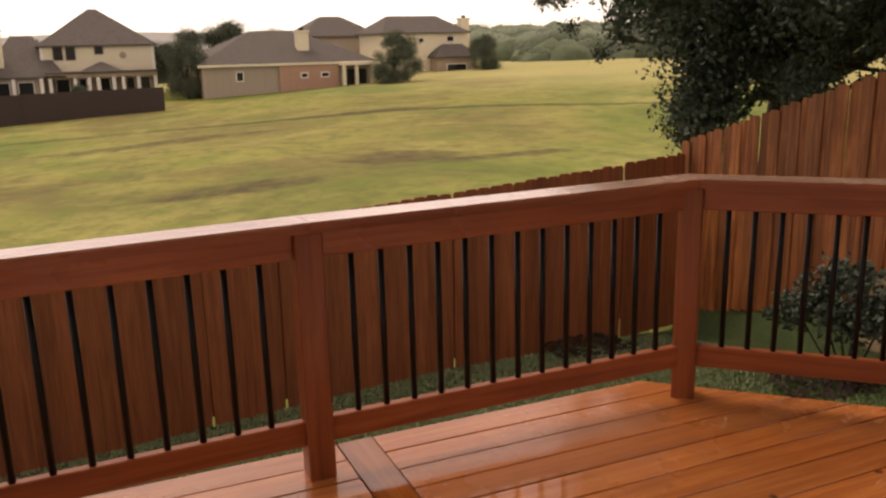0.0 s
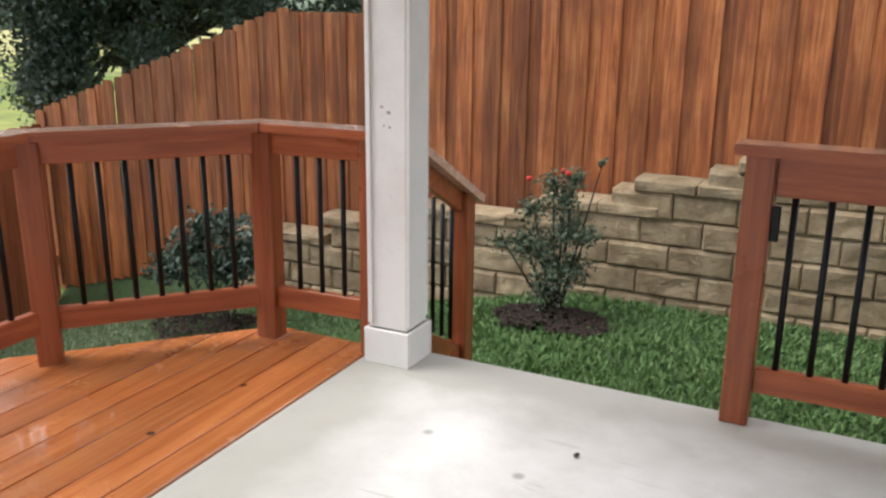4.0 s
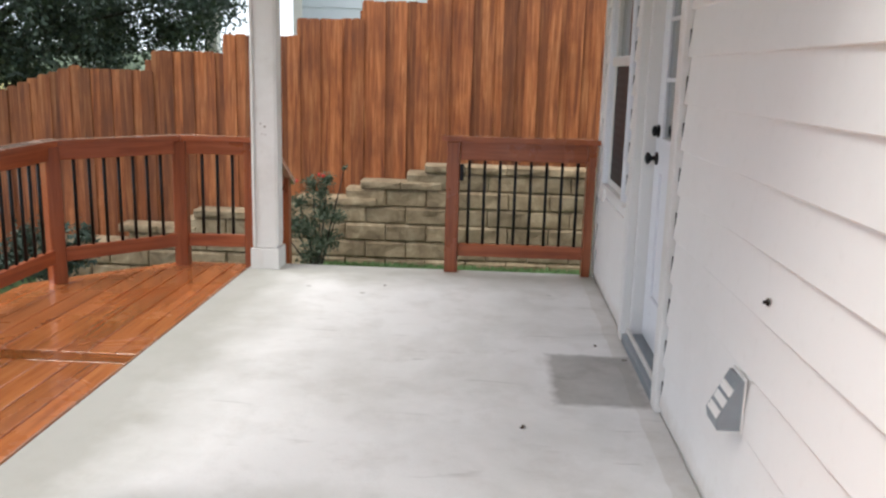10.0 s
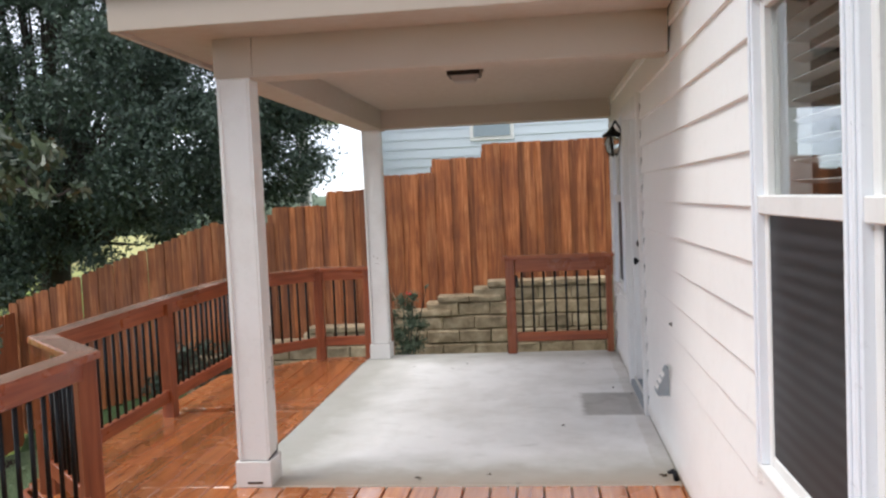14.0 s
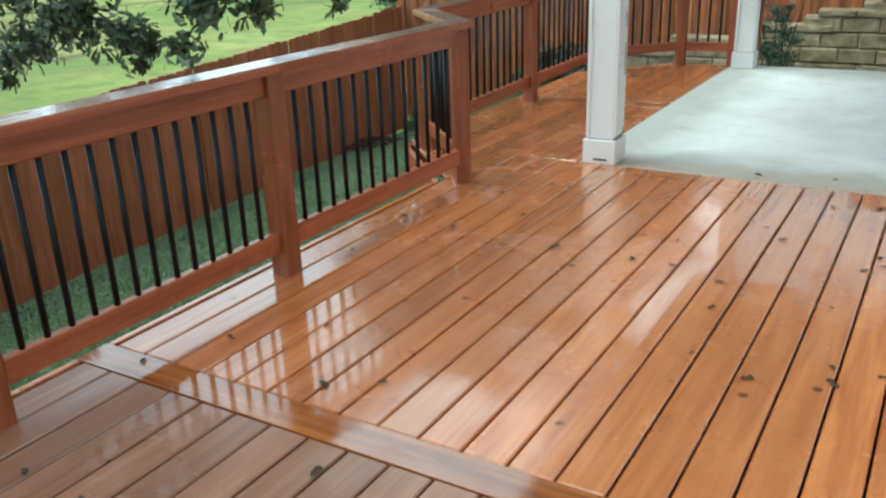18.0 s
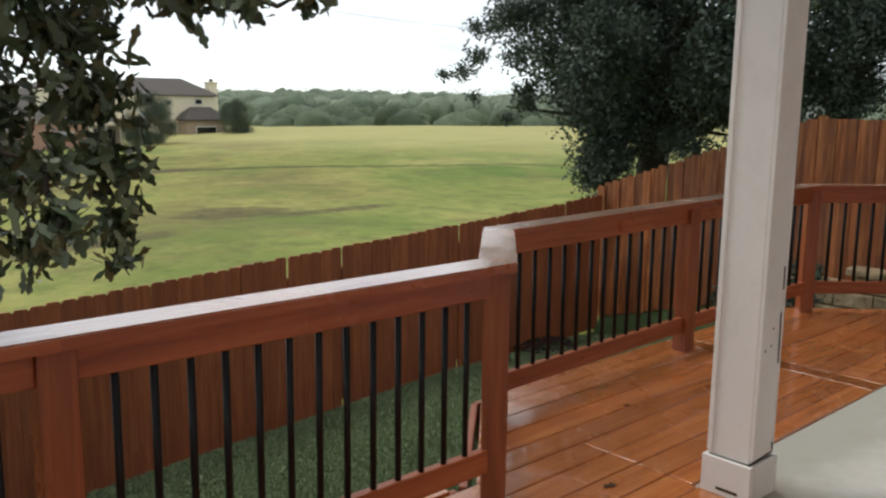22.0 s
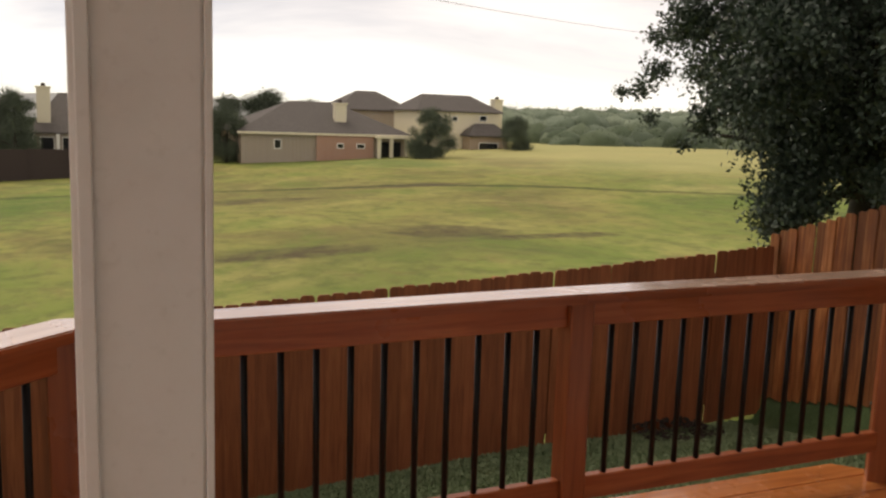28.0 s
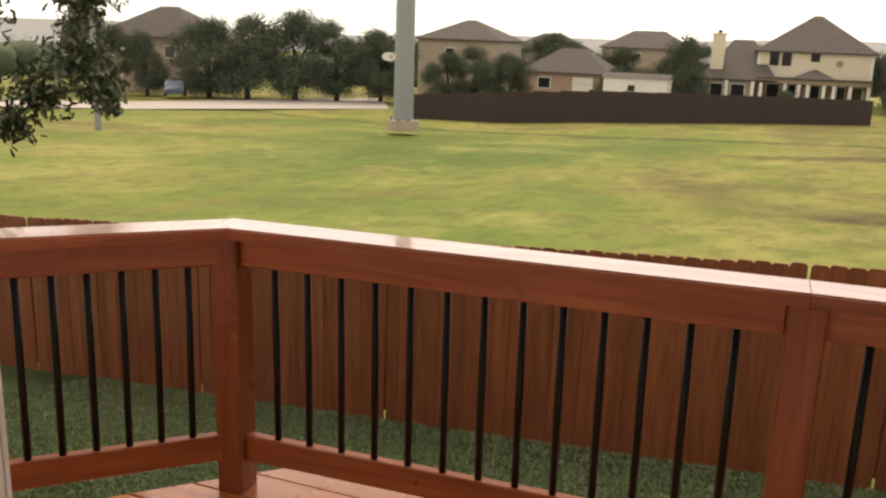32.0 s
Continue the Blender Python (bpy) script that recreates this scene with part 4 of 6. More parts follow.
# ---------------------------------------------------------------- retaining wall
def stone_block(length, h, seed):
    """A split-faced block: rough front, flat back."""
    rnd = random.Random(seed)
    nx, nz = 5, 4
    rows = (0.0, 0.1, 0.5, 0.86, 1.0)
    verts, faces = [], []
    for j in range(nz + 1):
        for i in range(nx + 1):
            rim = i in (0, nx) or j in (0, nz)
            y = (0.016 if j == nz else 0.009) if rim else -rnd.uniform(0.0, 0.014)
            verts.append((-length / 2 + length * (i / nx if i in (0, nx) else 0.03 + 0.94 * (i - 1) / (nx - 2)), y, h * rows[j]))
    base = len(verts)
    for j in (0, nz):
        for i in (0, nx):
            verts.append((-length / 2 + length * i / nx, 0.28, h * j / nz))
    for j in range(nz):
        for i in range(nx):
            a = j * (nx + 1) + i
            faces.append((a, a + 1, a + nx + 2, a + nx + 1))
    top = nz * (nx + 1)
    faces += [tuple(range(top, top + nx + 1)) + (base + 3, base + 2), (base, base + 1) + tuple(range(nx, -1, -1)),
              (0, base) + (base + 2,) + tuple(top - (nx + 1) * k for k in range(0, nz)), (nx, *[nx + (nx + 1) * k for k in range(1, nz + 1)], base + 3, base + 1)]
    return raw_mesh("stone_block", verts, faces, STONE)


def retaining_wall():
    w = tagged(new("retaining_wall"), "stepped tan split-face block retaining wall", "retaining wall", kind="structure")
    blocks = [stone_block(0.435, 0.186, s) for s in range(7)]
    caps = [stone_block(0.435, 0.082, 50 + s) for s in range(4)]
    h, y = 0.19, 6.97
    steps = [(-5.6, -4.75, 0), (-4.75, -3.9, 1), (-3.9, -2.75, 2), (-2.75, -2.06, 3), (-2.06, -1.37, 4), (-1.37, 1.6, 5)]
    base = -0.585
    for lo, hi, n in steps:
        for k in range(-3, n):
            x = -6.4 + (0.22 if k % 2 else 0.0)
            while x < 1.7:
                if lo - 0.22 <= x < hi - 0.2:
                    link_mesh("stone_block", random.choice(blocks), w, pose(x + 0.22, y + random.uniform(-0.008, 0.008), base + k * h))
                x += 0.44
        x = lo
        while x < hi - 0.1:
            link_mesh("cap_stone", random.choice(caps), w, pose(x + 0.22, y - 0.02, base + n * h))
            x += 0.44
    span("backfill", (-5.6, y + 0.27, -1.3), (-2.06, y + 0.6, -0.55), MULCH, w, bevel=0)
    span("backfill", (-2.06, y + 0.27, -1.3), (1.7, y + 0.6, -0.1), MULCH, w, bevel=0)


retaining_wall()


# ---------------------------------------------------------------- fences
def picket(h, material):
    """A dog-eared fence picket standing on its origin."""
    key = ("picket", round(h, 2), material.name)
    if key not in MESHES:
        bm = bmesh.new()
        w, t, e = 0.068, 0.008, 0.022
        out = [(-w, 0), (w, 0), (w, h - e), (w - e, h), (-w + e, h), (-w, h - e)]
        f = [bm.verts.new((x, -t, z)) for x, z in out]
        b = [bm.verts.new((x, t, z)) for x, z in out]
        bm.faces.new(f)
        bm.faces.new(b[::-1])
        for k in range(6):
            bm.faces.new((f[k], b[k], b[(k + 1) % 6], f[(k + 1) % 6]))
        MESHES[key] = finish(bm, "picket", material)
    return MESHES[key]


FENCE_GAPS = (-6.4, -4.1, -1.85, 1.76, 2.53, 4.3, 6.45)


def fences():
    side = thing("fence", "long dog-eared cedar picket fence along the meadow", "fence", at=(-8.5, 0, 0))
    y = -13.0
    while y < 7.35:
        top = -0.27 + 0.06 * y + (0.02 if y > 6.47 else 0)
        link_mesh("picket", picket(2.02, SIDEPICKET), side, pose(random.uniform(-0.004, 0.004), y, top - 2.02 + random.uniform(-0.008, 0.008), random.uniform(-0.3, 0.3), 0, 90 + random.uniform(-1, 1)))
        y += 0.1366 + (0.022 if any(abs(y - g) < 0.0683 for g in FENCE_GAPS) else 0)
    y = -13.0
    while y < 7.2:
        for dz in (-0.35, -1.5):
            n = min(2.42, 7.34 - y)
            box("fence_rail", (0.04, n, 0.09), PICKET, side, (-0.035, y + n / 2, -0.27 + 0.06 * (y + n / 2) + dz), (math.degrees(math.atan(0.06)), 0, 0))
        box("fence_post", (0.09, 0.09, 1.9), PICKET, side, (-0.10, y, -0.27 + 0.06 * y - 0.98))
        y += 2.4
    # Added to block the light through the gaps below their top ends.
    for g in FENCE_GAPS:
        box("backing_batten", (0.02, 0.24, 1.55), SIDEPICKET, side, (-0.022, g + 0.08, -0.27 + 0.06 * g - 1.0))
    box("corner_post", (0.10, 0.10, 2.0), PICKET, side, (-0.03, 7.41, -0.75))
    back = thing("fence", "tall stepped orange-stained cedar privacy fence", "fence", at=(0, 7.36, 0))

    def top_at(x):
        for lo, z in ((-1.37, 2.33), (-2.09, 2.15), (-2.78, 1.96), (-3.62, 1.77), (-4.5, 1.57), (-5.3, 1.36)):
            if x >= lo:
                return z
        return 0.30 + (x + 8.6) * 0.335

    def foot_at(x):
        for lo, z in ((-1.37, 0.36), (-2.06, 0.17), (-2.75, -0.02), (-3.9, -0.22), (-4.75, -0.42)):
            if x >= lo:
                return z
        return max(-1.62, -0.62 + (x + 4.75) * 0.28)

    x, k = -8.55, 0
    while x < 2.2:
        lift = 0.0 if k % 2 else -0.017
        hgt = round(top_at(x) - foot_at(x), 2)
        link_mesh("picket", picket(hgt, PICKET), back, pose(x, lift + random.uniform(-0.003, 0.003), foot_at(x) + random.uniform(-0.008, 0.008), 0, random.uniform(-0.35, 0.35), random.uniform(-1, 1)))
        x += 0.118 if x > -6 else 0.131
        k += 1
    for lo, hi in ((-8.6, -5.3), (-5.3, -4.5), (-4.5, -3.62), (-3.62, -2.78), (-2.78, -2.09), (-2.09, -1.37), (-1.37, 2.2)):
        box("fence_post", (0.09, 0.09, 2.4), PICKET, back, (lo, 0.075, top_at(lo + 0.02) - 1.3))
        if lo > -8:
            for dz in (-0.3, -1.5):
                box("fence_rail", (hi - lo, 0.04, 0.09), PICKET, back, ((lo + hi) / 2, 0.035, top_at(lo + 0.02) + dz))


# ---------------------------------------------------------------- small fixtures of the patio
def ceiling_lamp():
    s = thing("ceiling_lamp", "small square bronze ceiling lamp with frosted glass", "lamp", at=(-1.09, 1.36, 2.49))
    box("base", (0.25, 0.25, 0.02), BRONZE, s, (0, 0, -0.01))
    for k in range(4):
        c, q = math.cos(k * math.pi / 2), math.sin(k * math.pi / 2)
        box("rim", (0.225, 0.014, 0.045), BRONZE, s, (-q * 0.105, c * 0.105, -0.042), (0, 0, 90 * k))
    bm = lathe(bmesh.new(), [(0.138, -0.022), (0.138, -0.05), (0.10, -0.10), (0.07, -0.104)], sides=4)
    part("shade", bm, FROSTED, s, "frosted glass diffuser", pose(0, 0, 0, 0, 0, 45))


def wall_lantern():
    s = thing("wall_lantern", "black metal coach lantern on the house wall", "lamp", at=(WALLX - 0.016, 2.61, 2.06))
    bm = lathe(bmesh.new(), [(0.05, 0.0), (0.05, 0.012), (0.02, 0.02)])
    part("back_plate", bm, BLACK, s, m=pose(0, 0, 0, 0, -90, 0), smooth=True)
    bm = tube(bmesh.new(), (0, 0, 0), (-0.06, 0, 0.11), 0.008, 0.008)
    tube(bm, (-0.06, 0, 0.11), (-0.085, 0, 0.06), 0.008, 0.008)
    part("arm", bm, BLACK, s)
    bm = lathe(bmesh.new(), [(0.012, 0.06), (0.03, 0.03), (0.085, -0.01), (0.09, -0.02), (0.05, -0.025)], (-0.085, 0, 0))
    part("hood", bm, BLACK, s, smooth=True)
    bm = lathe(bmesh.new(), [(0.05, -0.025), (0.066, -0.08), (0.055, -0.15), (0.02, -0.18)], (-0.085, 0, 0))
    part("globe", bm, GLASS, s, "clear glass globe", smooth=True)
    bm = bmesh.new()
    for k in range(4):
        a = k * math.pi / 2
        tube(bm, (-0.085 + 0.07 * math.cos(a), 0.07 * math.sin(a), -0.02), (-0.085 + 0.03 * math.cos(a), 0.03 * math.sin(a), -0.19), 0.004, 0.004, 6)
    part("cage", bm, BLACK, s)


def dryer_vent():
    s = thing("dryer_vent", "white plastic louvred vent hood on the siding", "vent", at=(WALLX - 0.016, 0.36, 0.41))
    bm = bmesh.new()
    pts = [(0, 0), (0, 0.155), (-0.014, 0.155), (-0.075, 0.03), (-0.07, 0.0)]
    ends = [[bm.verts.new((x, y, z)) for x, z in pts] for y in (-0.06, 0.06)]
    bm.faces.new(ends[0])
    bm.faces.new(ends[1][::-1])
    for k in range(5):
        bm.faces.new((ends[0][k], ends[0][(k + 1) % 5], ends[1][(k + 1) % 5], ends[1][k]))
    part("hood", bm, GALV, s, "pale grey hood")
    box("flange", (0.006, 0.135, 0.17), WHITE, s, (0.0, 0, 0.078))
    for k in range(3):
        box("louvre", (0.004, 0.105, 0.026), WHITE, s, (-0.067 + 0.016 * k, 0, 0.045 + 0.034 * k), (0, 26, 0), bevel=0.001)
    # Small dark spot in the slab's corner, built as a bent stub.
    n = thing("dark_stub", "small black stub at the foot of the wall", "cable", at=(WALLX - 0.03, 0.06, 0.0))
    bm = tube(bmesh.new(), (0, 0, 0), (-0.01, 0.01, 0.05), 0.016, 0.014)
    tube(bm, (-0.01, 0.01, 0.05), (-0.04, 0.03, 0.035), 0.014, 0.01)
    part("sleeve", bm, BLACK, n, smooth=True)
    q = thing("hose_bib", "small bronze pipe stub on the siding", "pipe", at=(WALLX - 0.016, 0.18, 0.84))
    bm = lathe(bmesh.new(), [(0.011, 0.0), (0.011, 0.004), (0.005, 0.006), (0.005, 0.014)])
    part("stub", bm, BRONZE, q, m=pose(0, 0, 0, 0, -90, 0), smooth=True)


ceiling_lamp()
wall_lantern()
dryer_vent()


# ---------------------------------------------------------------- plants
def leaf_cloud(name, blobs, count, size, material, seed, lobed=False, droop=0.0, shell=0.55):
    """Many separate little leaves, scattered through the given balls (x, y, z, r), denser to their outside."""
    rng = np.random.default_rng(seed)
    b = np.array(blobs, float)
    share = b[:, 3] ** 2.2
    pick = rng.choice(len(b), count, p=share / share.sum())
    way = rng.normal(size=(count, 3))
    way /= np.linalg.norm(way, axis=1)[:, None]
    r = b[pick, 3] * (shell + (1 - shell) * rng.random(count)) * np.where(rng.random(count) < 0.3, rng.random(count), 1.0)
    rough = 1 + 0.35 * np.sin(7 * way[:, 0] + pick) * np.cos(6 * way[:, 1] + 2 * pick)
    centre = b[pick, :3] + way * (r * rough)[:, None] * (1, 1, 0.85)
    axis = rng.normal(size=(count, 3)) + 0.5 * way
    axis[:, 2] -= droop
    axis /= np.linalg.norm(axis, axis=1)[:, None]
    side = np.cross(axis, rng.normal(size=(count, 3)))
    side /= np.linalg.norm(side, axis=1)[:, None] + 1e-9
    up = np.cross(axis, side)
    s = size * (0.65 + 0.7 * rng.random(count))
    if lobed:
        shape = [(-0.6, 0.0, 0.0), (-0.3, 0.14, 0.02), (-0.1, 0.15, 0.03), (0.02, 0.12, 0.03), (0.18, 0.22, 0.0), (0.32, 0.19, 0.0), (0.4, 0.1, 0.02), (0.54, 0.09, -0.04), (0.6, 0.0, -0.06), (0.52, -0.09, -0.04), (0.4, -0.1, 0.02), (0.3, -0.2, 0.0), (0.16, -0.21, 0.0), (0.02, -0.11, 0.03), (-0.12, -0.15, 0.03), (-0.32, -0.13, 0.02)]
    else:
        shape = [(-0.5, 0.0, 0.0), (0.0, 0.24, 0.05), (0.5, 0.0, -0.04), (0.0, -0.24, 0.05)]
    n = len(shape)
    pts = np.stack([centre + s[:, None] * (a * axis + c * side + e * up) for a, c, e in shape], 1).reshape(-1, 3)
    mesh = bpy.data.meshes.new(name)
    mesh.vertices.add(len(pts))
    mesh.vertices.foreach_set("co", pts.ravel())
    mesh.loops.add(len(pts))
    mesh.loops.foreach_set("vertex_index", np.arange(len(pts), dtype=np.int32))
    mesh.polygons.add(count)
    mesh.polygons.foreach_set("loop_start", np.arange(0, len(pts), n, dtype=np.int32))
    mesh.materials.append(material)
    mesh.update(calc_edges=True)
    return mesh


def limb(bm, points, r0, r1):
    pts = [Vector(p) for p in points]
    n = len(pts) - 1
    for k in range(n):
        tube(bm, pts[k], pts[k + 1], r0 + (r1 - r0) * k / n, r0 + (r1 - r0) * (k + 1) / n, 8, False)


def corner_oak():
    rng = random.Random(5)
    base = (-9.2, 9.3, -1.7)
    tree = thing("oak_tree", "broad dark-leaved oak overhanging the corner of the fence", "tree", at=base)
    bm = bmesh.new()
    limb(bm, [(0, 0, 0), (0.1, 0.05, 1.6), (0.25, 0.0, 2.8)], 0.32, 0.24)
    blobs = []
    for k in range(210):
        a, e = rng.uniform(0, math.tau), rng.uniform(-0.55, 1.0)
        rad = math.sqrt(max(0.0, 1 - (e * 0.9) ** 2)) * rng.uniform(0.55, 1.0)
        blobs.append((1.45 + 3.5 * rad * math.cos(a), 3.2 * rad * math.sin(a), 5.2 + 3.6 * e, rng.uniform(0.3, 0.75)))
    for x, y, z, r in ((-3.4, -0.4, 3.6, 0.5), (-2.9, -0.9, 2.6, 0.55), (-2.2, -1.2, 2.2, 0.5), (-1.6, -1.3, 2.0, 0.4), (-3.1, -0.3, 4.6, 0.6), (0.9, -0.8, 2.7, 0.4), (2.3, -0.4, 2.9, 0.45), (3.2, 0.0, 3.2, 0.6), (4.5, 0.1, 3.9, 0.5), (4.9, 0.0, 4.8, 0.5), (-0.6, -1.0, 2.9, 0.7), (1.5, -0.9, 3.6, 0.8), (3.4, -0.2, 4.6, 0.9), (2.5, -0.6, 5.6, 1.0), (0.0, -1.0, 4.6, 1.1), (-1.8, -1.0, 3.6, 0.8), (-2.3, -0.8, 5.4, 0.9), (-1.0, -1.4, 2.3, 0.5), (-0.3, -1.5, 2.2, 0.5), (0.3, -1.3, 2.4, 0.55), (1.5, -1.1, 2.6, 0.5), (-0.9, -1.2, 3.2, 0.7), (0.4, -1.2, 3.3, 0.7), (2.0, -0.8, 3.3, 0.6), (-1.3, -1.3, 2.7, 0.6), (2.8, -0.5, 3.8, 0.7)):
        blobs.append(((0.15 * x + 0.3 if z < 3 else 0.4 * x + 0.1) if x < 0 else x + 0.1, y, z, r))
    blobs += [(-2.9, -1.5, 3.75, 0.26), (-2.5, -1.5, 4.0, 0.32), (-2.2, -1.4, 4.5, 0.38), (-2.0, -1.4, 5.2, 0.42), (-2.6, -1.5, 4.5, 0.22), (-1.7, -1.3, 4.0, 0.4), (-2.3, -1.4, 5.8, 0.4), (-1.4, -1.4, 3.4, 0.35), (-1.2, -1.3, 4.6, 0.5), (-3.4, -1.5, 3.7, 0.18), (-2.6, -1.5, 3.3, 0.2), (-1.75, -1.5, 2.95, 0.2), (-1.3, -1.5, 3.2, 0.3)]
    for x, y, z, r in blobs[::3]:
        limb(bm, [(0.25, 0.0, 2.4), (0.35 * x + 0.1, 0.35 * y, 2.6 + 0.45 * (z - 2.4)), (0.8 * x, 0.8 * y, z - 0.15)], 0.07, 0.015)
    part("trunk", bm, BARK, tree, smooth=True)
    link_mesh("crown", leaf_cloud("crown", blobs, 330000, 0.075, OAK, 3, shell=0.3), tree)


def near_oak():
    base = (-6.2, -7.6, -2.4)
    tree = thing("live_oak_tree", "live oak with leafy branches hanging over the deck rail", "tree", at=base)
    spots = [(-2.1, -1.98, 1.67, 0.045), (-2.2, -1.99, 1.79, 0.08), (-2.35, -2.0, 1.85, 0.1), (-2.5, -2.1, 1.92, 0.14), (-2.15, -2.09, 1.65, 0.055), (-2.25, -2.03, 1.72, 0.07), (-2.3, -2.12, 1.68, 0.09), (-2.42, -2.08, 1.74, 0.11), (-2.62, -2.15, 1.82, 0.15), (-2.9, -2.22, 1.9, 0.2), (-2.5, -2.2, 1.14, 0.055), (-2.51, -2.21, 1.22, 0.08), (-2.51, -2.22, 1.34, 0.1), (-2.52, -2.24, 1.48, 0.12), (-2.54, -2.3, 1.62, 0.15), (-2.58, -2.36, 1.8, 0.18), (-2.72, -2.34, 1.3, 0.12), (-2.85, -2.27, 1.13, 0.1), (-2.91, -2.48, 1.14, 0.1), (-3.02, -2.52, 1.0, 0.09), (-3.5, -2.28, 0.97, 0.1), (-3.53, -2.31, 0.88, 0.06), (-3.96, -2.62, 0.94, 0.1), (-3.96, -2.65, 0.85, 0.06), (-4.04, -2.86, 0.9, 0.1), (-4.02, -2.87, 0.8, 0.06),
             (-2.85, -2.40, 1.45, 0.2), (-3.0, -2.42, 1.2, 0.15), (-3.45, -2.42, 1.02, 0.14), (-4.1, -2.42, 0.98, 0.15), (-4.75, -2.36, 0.96, 0.16), (-3.2, -2.42, 1.8, 0.28), (-3.4, -2.45, 1.35, 0.2), (-3.75, -2.45, 1.1, 0.2), (-3.9, -2.5, 1.65, 0.28), (-4.4, -2.5, 1.2, 0.22), (-4.6, -2.55, 1.75, 0.3), (-4.95, -2.35, 1.12, 0.2), (-5.25, -2.2, 1.14, 0.16), (-5.35, -2.45, 1.3, 0.24), (-5.6, -2.6, 1.7, 0.26), (-4.0, -2.75, 1.9, 0.35), (-4.8, -2.9, 1.6, 0.35), (-5.3, -3.0, 2.0, 0.4), (-3.4, -2.7, 2.1, 0.3), (-4.5, -2.8, 2.3, 0.35), (-3.0, -2.5, 1.75, 0.22), (-2.7, -2.36, 2.05, 0.2), (-3.1, -2.5, 2.1, 0.25), (-2.36, -2.22, 1.74, 0.11), (-2.42, -2.28, 1.95, 0.14), (-3.6, -2.6, 2.0, 0.28), (-5.0, -2.7, 2.1, 0.3),
             (-3.26, -2.6, 1.62, 0.16), (-2.95, -2.62, 1.62, 0.13), (-2.72, -2.6, 1.6, 0.12), (-2.5, -2.6, 1.58, 0.1), (-2.3, -2.6, 1.58, 0.09), (-2.12, -2.58, 1.6, 0.08), (-3.07, -2.6, 1.46, 0.14), (-2.8, -2.6, 1.5, 0.09), (-2.52, -2.6, 1.47, 0.08), (-3.34, -2.62, 1.36, 0.14), (-2.28, -2.6, 1.47, 0.06),
             (-2.16, -2.43, 1.28, 0.06), (-2.2, -2.43, 1.37, 0.06), (-2.1, -2.45, 1.25, 0.04),
             (-5.16, -1.93, 1.82, 0.06), (-5.2, -2.02, 1.86, 0.08), (-5.3, -2.14, 1.84, 0.1), (-4.95, -1.86, 1.07, 0.07), (-5.0, -1.92, 1.13, 0.09), (-5.1, -2.0, 1.2, 0.1),
             (-5.0, -3.2, 4.1, 0.95), (-6.4, -1.8, 3.8, 0.8), (-7.4, -1.5, 4.0, 0.9), (-8.3, -1.3, 4.2, 1.0), (-7.2, -2.7, 4.0, 1.0), (-9.2, -0.8, 4.6, 1.1), (-6.2, -0.7, 4.4, 0.7), (-8.2, -0.2, 4.9, 0.9), (-5.6, -4.4, 4.4, 1.1), (-4.4, -4.9, 3.6, 0.8), (-6.2, -5.4, 3.5, 1.0), (-5.4, -5.8, 3.7, 1.0), (-7.0, -6.6, 3.7, 1.2), (-6.3, -7.6, 4.3, 1.5)]
    blobs = [(x - base[0], y - base[1], z - base[2], r) for x, y, z, r in spots]
    low = len(blobs) - 14
    bm = bmesh.new()
    limb(bm, [(0, 0, 0), (0.05, 0.1, 2.4), (0.1, 0.3, 4.4)], 0.24, 0.15)
    spine = [(0.1, 0.3, 4.4), (0.2, 2.2, 5.4), (0.5, 3.9, 5.5), (1.4, 4.9, 4.7), (2.6, 5.15, 4.4), (3.6, 5.25, 4.25)]
    limb(bm, spine, 0.065, 0.008)
    rng = random.Random(17)
    grown = [Vector(p) for p in spine]
    for x, y, z, r in sorted(blobs, key=lambda b: min((Vector(p) - Vector(b[:3])).length for p in spine)):
        tip = Vector((x, y, z))
        near = min(grown, key=lambda p: (p - tip).length)
        twig = [near.lerp(tip, k / 4) + Vector((rng.uniform(-1, 1), rng.uniform(-1, 1), rng.uniform(-1, 1))) * (0.09 * (tip - near).length * (k in (1, 2, 3))) for k in range(5)]
        limb(bm, twig, 0.007, 0.002)
        grown.append(tip)
    part("trunk", bm, BARK, tree, smooth=True)
    link_mesh("crown", leaf_cloud("crown", blobs[:low], 40000, 0.045, OAKNEAR, 8, True, 0.5, 0.2), tree)
    # Foliage added out of view to darken the deck's reflection of the sky.
    link_mesh("upper_crown", leaf_cloud("upper_crown", blobs[low:], 46000, 0.11, OAKNEAR, 9, False, 0.2, 0.2), tree)


def shrub(name, label, at, blobs, count, size, seed, flowers=(), leaves=BUSHLEAF):
    s = thing(name, label, "shrub", at=at)
    bm = bmesh.new()
    for x, y, z, r in blobs:
        limb(bm, [(0.02 * x, 0.02 * y, 0), (0.5 * x, 0.5 * y, 0.5 * z), (x, y, z + 0.3 * r)], 0.012, 0.004)
    part("stem", bm, BARK, s)
    link_mesh("foliage", leaf_cloud("foliage", blobs, count, size, leaves, seed, False, 0.1, 0.25), s)
    for x, y, z in flowers:
        bm = bmesh.new()
        bmesh.ops.create_icosphere(bm, subdivisions=2, radius=0.018)
        for v in bm.verts:
            v.co *= 1 + 0.25 * math.sin(9 * v.co.x / 0.018 + 5 * v.co.z / 0.018)
        part("flower", bm, PETAL, s, "red rose bloom", pose(x, y, z))


